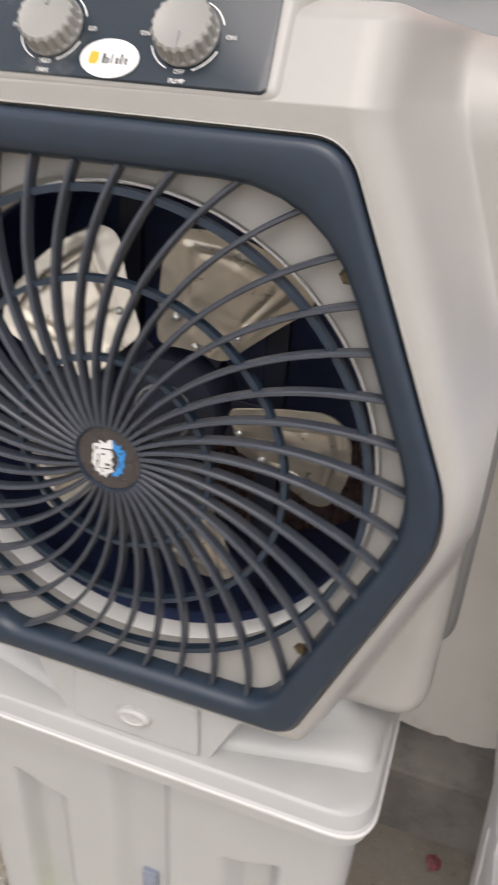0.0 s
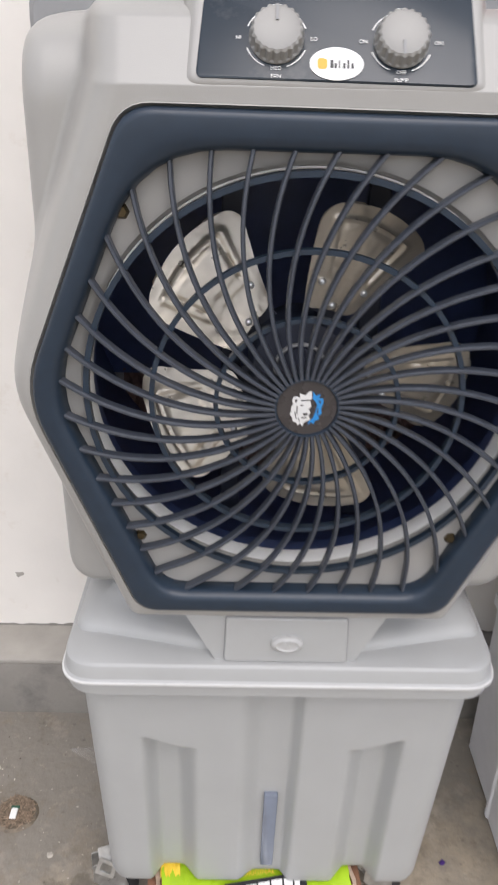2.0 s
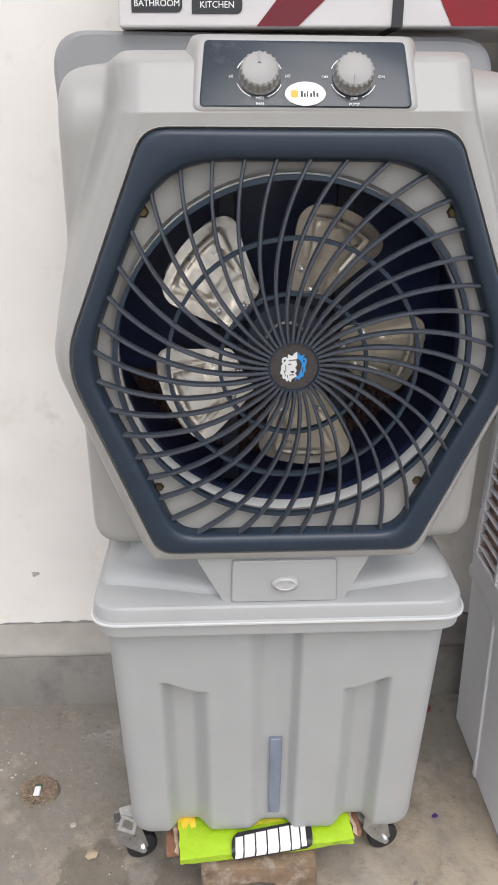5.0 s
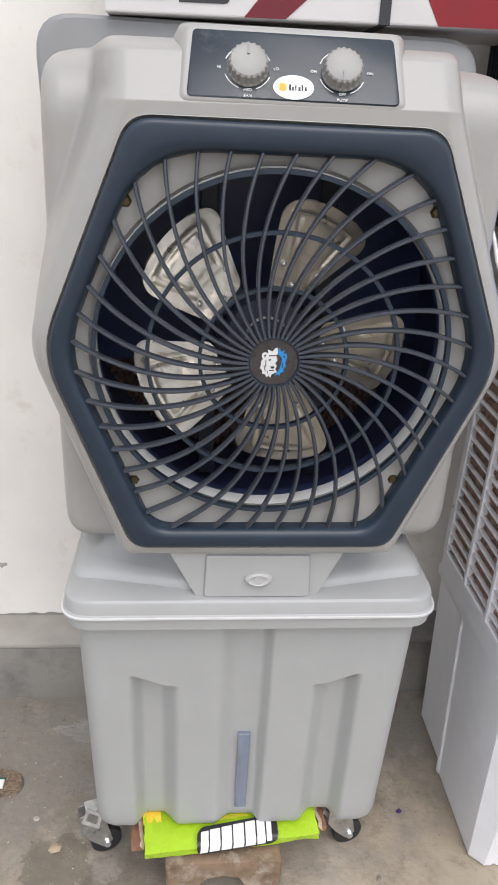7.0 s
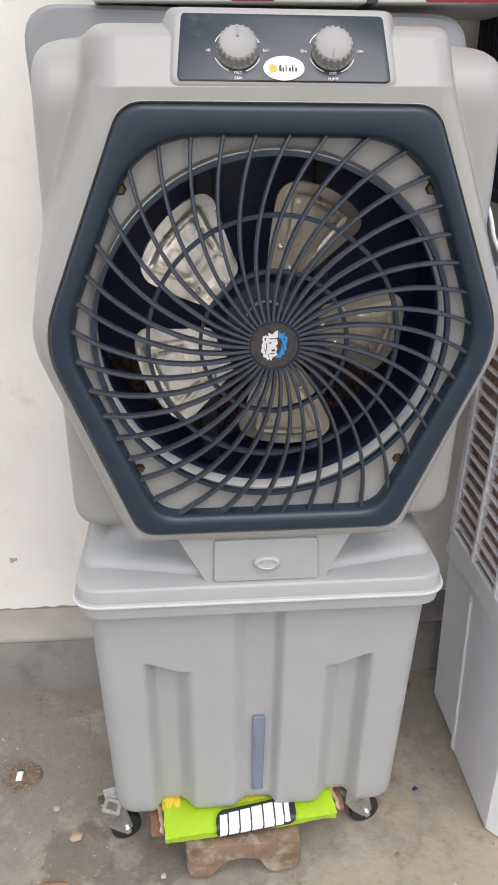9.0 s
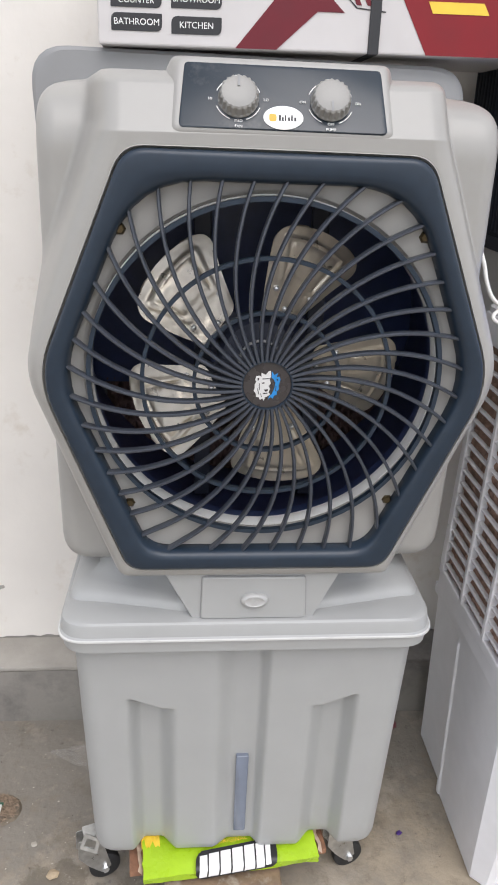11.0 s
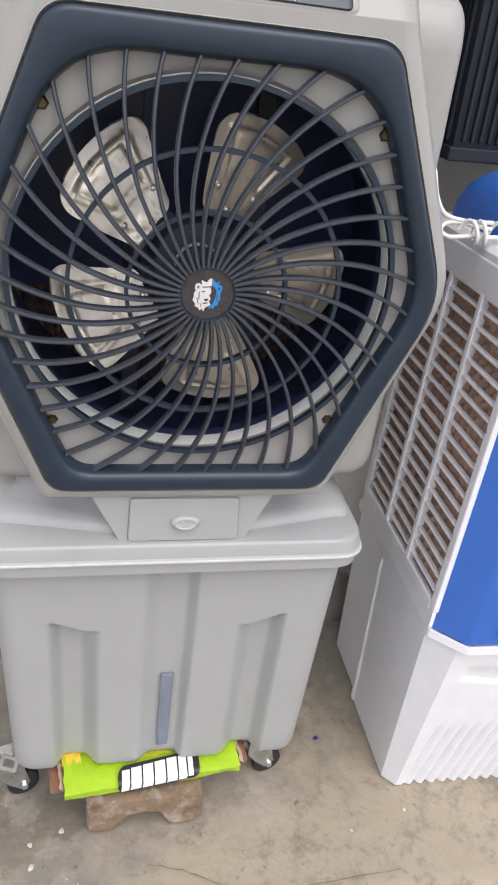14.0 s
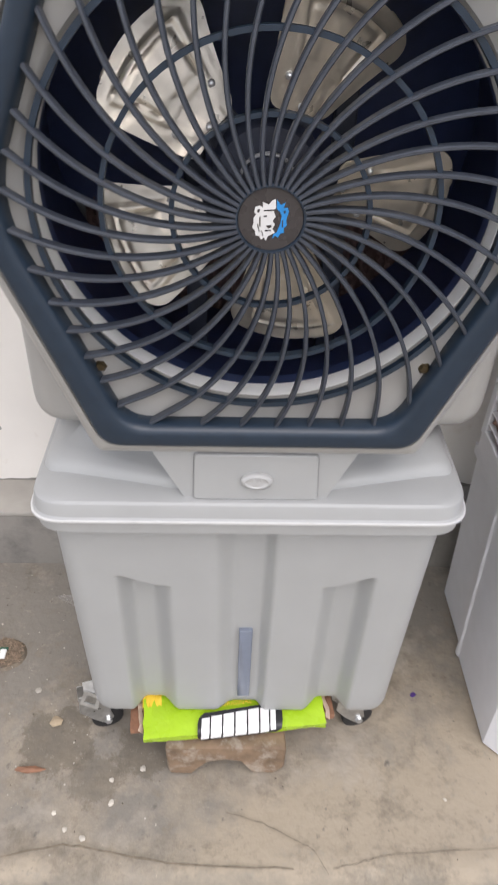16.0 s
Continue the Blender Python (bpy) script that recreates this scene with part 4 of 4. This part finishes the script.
# side grille: outer frame, two mullions and level slats in three columns
side = part("side_grille", box(0, 0.012, 0.424, 0.448, 0.54, 1.125, 0.003), RCGREY, second, "grey-white side grille")
shear = Matrix(((1, 0, 0.032, 0.448 - 0.032 * 0.5 - 0.006), (0, 1, 0, 0), (0, 0, 1, 0), (0, 0, 0, 1)))
side.data.transform(shear)


def leaned(name, bm, mat, parent, smooth=None):
    ob = part(name, bm, mat, parent, "", smooth)
    ob.data.transform(shear)
    return ob


leaned("grille_post", box(0, 0.012, 0.042, 0.062, 0.54, 1.125, 0.003), RCGREY, side)
leaned("top_rail", box(-0.001, 0.0125, 0.060, 0.426, 1.070, 1.125, 0.003), RCGREY, side)
leaned("bottom_rail", box(-0.001, 0.0125, 0.060, 0.426, 0.535, 0.556, 0.003), RCGREY, side)
COLS = (0.424, 0.305, 0.184, 0.062)
for y in COLS[1:3]:
    leaned("mullion", box(-0.002, 0.014, y - 0.006, y + 0.006, 0.55, 1.075, 0.002), RCGREY, side)
for c in range(3):
    for k in range(18):
        z = 0.574 + 0.0280 * k
        slat = bmesh.new()
        box(0.001, 0.011, COLS[c + 1] + 0.003, COLS[c] - 0.003, z - 0.0024, z + 0.0024, 0.001, 1, slat)
        leaned("slat", slat, RCGREY, side)
p = pad(0.06, 0.426, 0.55, 1.08, 0.024, 0.024, 0.026, PADTAN, second, "side_pad", axis="x", amp=0.012)
p.data.transform(shear)
tagged(p, "tan wood-wool cooling pad")
part("upper_body", loft([[(x, y, z) for x, y in ((SIDE(z) + 0.034, 0.45), (SIDE(z) + 0.034, 0.07), (0.56, 0.045), (FAR, 0.04), (FAR, 0.45))] for z in (0.50, 1.12)], caps=(True, True)), DARK, second)


def front_ring(z, d=0.0):
    x0 = SIDE(z) - 0.002
    return [(x0 + 0.012, 0.066, z), (x0 + d, 0.048 + d, z), (x0 + 0.050, 0.000 + d, z), (x0 + 0.058, -0.004 + d, z), (FAR, -0.014 + d, z), (FAR, 0.06, z)]


fascia = part("front_fascia", loft([front_ring(z, d) for z, d in ((0.500, 0.004), (0.506, 0), (0.62, 0), (0.80, 0), (1.0, 0), (1.10, 0.0), (1.14, 0.012), (1.155, 0.03))], caps=(True, True)), BLUE, second, "bright blue front fascia", 30)
part("trim_strip", loft([[(x, y - o, z) for x, y, z in front_ring(zz)[1:5]] for zz, o in ((0.486, 0.0), (0.486, 0.005), (0.502, 0.005), (0.502, 0.0))], close=False), RCWHITE, second, "white trim strip", 30)
bm = loft([[(x, -0.006 + o, z) for x, z in rounded([(0.545 + i, 0.62 - i), (0.70 - i, 0.62 - i), (0.70 - i, 0.525 + i), (0.545 + i, 0.525 + i)], 0.015)] for i, o in ((0, 0.003), (0, -0.006), (0.006, -0.008), (0.010, 0.0))], caps=(False, True))
part("vent_pocket", bm, BLUE, fascia, "", 30)
part("top_cover", loft([[(x, y, z) for x, y in rounded([(0.464 + i, 0.455 - i), (0.464 + i, 0.055 + i), (FAR, 0.03 + i), (FAR, 0.455 - i)], 0.03)] for i, z in ((0, 1.122), (0, 1.136), (0.008, 1.146), (0.03, 1.150))], caps=(True, True)), RCGREY, second, "", 35)
part("blue_cap", loft([[(x, y, z) for x, y in rounded([(0.485 + i, 0.44 - i), (0.485 + i, 0.20 + i), (FAR - 0.03, 0.20 + i), (FAR - 0.03, 0.44 - i)], 0.05)] for i, z in ((0, 1.148), (0.002, 1.175), (0.014, 1.205), (0.035, 1.228), (0.06, 1.238))], caps=(True, True)), BLUE, second, "rounded blue top cap", 50)
for y, z in ((0.054, 0.70), (0.054, 0.90), (0.436, 0.66), (0.436, 0.90)):
    bm = lathe_y([(0.003, 0), (0.003, -0.002), (0.0015, -0.003)], (0, 0), 10, caps=(False, True))
    scr = part("screw", bm, STEEL, second, smooth=40)
    scr.matrix_basis = Matrix.Translation((SIDE(z) - 0.0065, y, z)) @ pose(0, 0, 0, 0, 0, -90)

# dark unit standing on the second cooler
NIGHT = material("near_black_plastic", (0.006, 0.009, 0.017), 0.7, scale=60, vary=0.15)
navy = thing("dark_blue_unit", "dark navy plastic cooler tank with vertical fins", "air cooler")
part("finned_body", box(0.455, 1.0, 0.40, 0.66, 1.239, 1.80, 0.008), NIGHT, navy, "dark navy finned casing", 40)
for k in range(32):
    part("fin", box(0.468 + 0.0155 * k, 0.474 + 0.0155 * k, 0.393, 0.401, 1.27, 1.79, 0.0015, 1), NIGHT, navy)
for k in range(14):
    part("fin", box(0.449, 0.456, 0.416 + 0.0165 * k, 0.422 + 0.0165 * k, 1.27, 1.79, 0.0015, 1), NIGHT, navy)
part("foot_band", box(0.449, 1.004, 0.394, 0.664, 1.239, 1.262, 0.003), NIGHT, navy)


# ---- white power cord, coiled and tied ----
def smooth_path(pts, n=8):
    out, P = [], [Vector(p) for p in pts]
    P = [2 * P[0] - P[1]] + P + [2 * P[-1] - P[-2]]
    for a, b, c, d in zip(P, P[1:], P[2:], P[3:]):
        for k in range(n):
            t = k / n
            out.append(0.5 * ((2 * b) + (c - a) * t + (2 * a - 5 * b + 4 * c - d) * t * t + (3 * b - a - 3 * c + d) * t ** 3))
    return out + [P[-2]]


cord = thing("power_cord", "white power cord tied in a loose coil", "cable")
part("hanging_cord", tube(smooth_path([(0.330, 0.30, 1.36), (0.350, 0.275, 1.30), (0.366, 0.25, 1.245), (0.374, 0.24, 1.21), (0.392, 0.235, 1.183), (0.43, 0.23, 1.175), (0.47, 0.225, 1.176)]), 0.0036), CORD, cord, smooth=60)
part("flat_loop", tube(smooth_path([(0.47, 0.225, 1.166), (0.42, 0.232, 1.172), (0.395, 0.232, 1.170), (0.386, 0.226, 1.160), (0.398, 0.218, 1.153), (0.43, 0.215, 1.156), (0.48, 0.21, 1.158), (0.56, 0.215, 1.165)]), 0.0036), CORD, cord, smooth=60)
coil = []
for k in range(70):
    a = 2 * math.pi * k / 14
    coil.append((0.418 + 0.026 * k / 14 + 0.006 * math.sin(a * 0.5), 0.218 + 0.014 * math.cos(a), 1.162 + 0.017 * math.sin(a)))
part("wound_coil", tube(coil, 0.0036), CORD, cord, smooth=60)


# ---- litter on the floor ----
def chip(name, x, y, size, mat, label, category, seed, group="", flat=0.32):
    bm = bmesh.new()
    bmesh.ops.create_icosphere(bm, subdivisions=1, radius=size)
    rnd = random.Random(seed)
    for v in bm.verts:
        v.co *= rnd.uniform(0.65, 1.2)
        v.co.z *= flat
    low = min(v.co.z for v in bm.verts)
    for v in bm.verts:
        v.co.z -= low + 0.001
    ob = tagged(part(name, bm, mat), label, category, group)
    ob.location = (x, y, 0.0)
    return ob


chip("stone_chip", -0.393, 0.158, 0.015, material("tan_stone", (0.38, 0.30, 0.20), 0.8, scale=60, vary=0.25), "tan stone chip lying on the damp concrete floor", "stone", 1, "stone chips")
for n, (x, y, s) in enumerate(((-0.444, 0.229, 0.007), (-0.205, 0.056, 0.007), (-0.257, -0.011, 0.008), (0.373, -0.003, 0.004), (-0.262, 0.033, 0.006), (-0.335, -0.06, 0.006), (0.50, 0.03, 0.004), (-0.36, -0.03, 0.005), (-0.30, -0.075, 0.007))):
    chip("stone_chip", x, y, s, CRUMB, "pale stone chip lying on the concrete floor", "stone", 5 + n, "stone chips")
chip("red_scrap", 0.412, 0.546, 0.020, material("red_scrap_plastic", (0.20, 0.055, 0.065), 0.5, scale=120, vary=0.5), "crumpled red plastic scrap on the floor", "litter", 33, flat=0.35)
chip("purple_scrap", 0.354, 0.224, 0.008, PURPLE, "small dark purple plastic scrap on the floor", "litter", 31, flat=0.2)
chip("wood_sliver", -0.422, 0.052, 0.018, BOARD, "reddish brown wood sliver on the floor", "litter", 32, flat=0.25).scale = (1.7, 0.5, 1.0)


def crumbs(name, mat, count, area, size, seed, label):
    rnd = random.Random(seed)
    bm = bmesh.new()
    for k in range(count):
        x, y = area(rnd)
        r = rnd.uniform(*size)
        vs = [bm.verts.new((x + r * rnd.uniform(0.5, 1.2) * math.cos(a), y + r * rnd.uniform(0.5, 1.2) * math.sin(a), 0.0005)) for a in (0, 1.57, 3.14, 4.71)]
        top = bm.verts.new((x, y, r * rnd.uniform(0.4, 0.9)))
        for i in range(4):
            bm.faces.new((vs[i], vs[(i + 1) % 4], top))
    return tagged(part(name, bm, mat), label, "debris", kind="stuff")


crumbs("pale_debris", CRUMB, 130, lambda r: (r.uniform(-0.85, -0.15), r.uniform(-0.12, 0.56)), (0.0008, 0.0028), 3, "pale grit scattered over the concrete")
crumbs("pale_debris", CRUMB, 70, lambda r: (r.gauss(-0.66, 0.05), r.gauss(0.40, 0.04)), (0.001, 0.004), 4, "pale grit scattered over the concrete")
crumbs("dark_debris", CRUMBDARK, 160, lambda r: (r.uniform(-0.85, 0.9), r.uniform(-0.12, 0.56)), (0.0008, 0.0025), 6, "dark grit scattered over the concrete")
# filled drain hole with litter in it
hole = thing("drain_hole", "shallow floor hole filled with dry litter", "drain")
HX, HY = -0.538, 0.322
part("hole_rim", loft([[(HX + (r + 0.004 * noise.noise(Vector((math.cos(a) * 3, math.sin(a) * 3, r * 50)))) * math.cos(a), HY + 0.95 * (r + 0.004 * noise.noise(Vector((math.cos(a) * 3, math.sin(a) * 3, r * 50)))) * math.sin(a), z) for a in (2 * math.pi * k / 48 for k in range(48))] for r, z in ((0.046, -0.004), (0.041, 0.003), (0.038, 0.003), (0.034, 0.001), (0.004, 0.001))], caps=(False, True)), DIRT, hole, "", 60)
rnd = random.Random(12)
bm = bmesh.new()
for k in range(260):
    a, r, d = rnd.uniform(0, 6.28), 0.040 * math.sqrt(rnd.random()), rnd.uniform(0, 6.28)
    x, y, l = HX + r * math.cos(a), HY + r * math.sin(a), rnd.uniform(0.003, 0.009)
    tube([(x - l * math.cos(d), y - l * math.sin(d), 0.004), (x + l * math.cos(d), y + l * math.sin(d), rnd.uniform(0.004, 0.008))], 0.0008, 4, bm)
tagged(part("dry_litter", bm, material("dry_stalk", (0.27, 0.20, 0.14), 0.9, scale=120, vary=0.5), hole), kind="stuff")
part("white_scrap", box(HX - 0.010, HX + 0.004, HY - 0.018, HY + 0.006, 0.005, 0.011, 0.002), WHITE, hole, "white plastic scrap")
part("green_scrap", box(HX - 0.012, HX + 0.006, HY + 0.006, HY + 0.012, 0.005, 0.010, 0.001), material("green_scrap_plastic", (0.03, 0.10, 0.06), 0.5), hole, "dark green plastic scrap")


# thin clear film beside the tank
film_mat = bpy.data.materials.new("clear_film")
film_mat.use_nodes = True
fp = film_mat.node_tree.nodes["Principled BSDF"]
fp.inputs["Base Color"].default_value, fp.inputs["Roughness"].default_value, fp.inputs["Alpha"].default_value = (0.75, 0.73, 0.70, 1), 0.08, 0.11
rows = [[(-0.45 + 0.12 * i / 10 + 0.01 * noise.noise(Vector((i * 0.4, j * 0.5, 7))), 0.480 + (0.004 + 0.10 * i / 10) * (j / 8 - 0.5) - 0.03 * i / 10 + 0.01 * noise.noise(Vector((i * 0.5, j * 0.4, 2))), 0.008 + 0.012 * abs(noise.noise(Vector((i * 0.6, j * 0.7, 5))))) for i in range(11)] for j in range(9)]
tagged(part("plastic_film", loft(rows, close=False), film_mat, None, "", 20), "crumpled clear plastic film on the floor", "litter")


# cracks and chipped plaster
def strip(points, width, mat, name, parent, z=0.0015):
    pts = smooth_path(points, 6)
    bm = bmesh.new()
    rows = [[], []]
    for i, p in enumerate(pts):
        w = width * (0.5 + 0.8 * abs(noise.noise(Vector((i * 0.7, 3, 1)))))
        j = 0.003 * noise.noise(Vector((i * 0.9, 8, 2)))
        rows[0].append((p.x, p.y + j - w, z))
        rows[1].append((p.x, p.y + j + w, z))
    return part(name, loft(rows, close=False, bm=bm), mat, parent)


strip([(-0.042, -0.03, 0), (0.025, -0.05, 0), (0.088, -0.082, 0), (0.115, -0.097, 0), (0.139, -0.138, 0)], 0.0016, CRACK, "crack", floor, 0.004)
strip([(0.148, -0.128, 0), (0.204, -0.116, 0), (0.261, -0.104, 0), (0.45, -0.093, 0)], 0.0014, CRACK, "crack", floor, 0.004)
strip([(-0.439, -0.109, 0), (-0.332, -0.089, 0), (-0.246, -0.101, 0), (-0.117, -0.121, 0), (0.078, -0.128, 0)], 0.0030, CRACK, "crack", floor, 0.004)
rnd = random.Random(4)
for k, (x, z, r) in enumerate(((-0.66, 1.50, 0.006), (-0.64, 1.475, 0.004), (-0.60, 1.46, 0.004), (-0.57, 1.30, 0.007), (-0.68, 1.10, 0.005), (-0.62, 1.20, 0.004), (0.56, 0.75, 0.004), (0.50, 0.60, 0.003), (-0.60, 0.33, 0.010))):
    bm = bmesh.new()
    ring = [(x + r * rnd.uniform(0.6, 1.2) * math.cos(a), 0.7185, z + r * rnd.uniform(0.5, 1.1) * math.sin(a)) for a in (2 * math.pi * i / 10 for i in range(10))]
    loft([[(px, 0.7205, pz) for px, _, pz in ring], ring], caps=(False, True), bm=bm)
    tagged(part("wall_chip", bm, LEDGE), "small chip in the painted plaster", "wall damage", "wall chips", "structure")
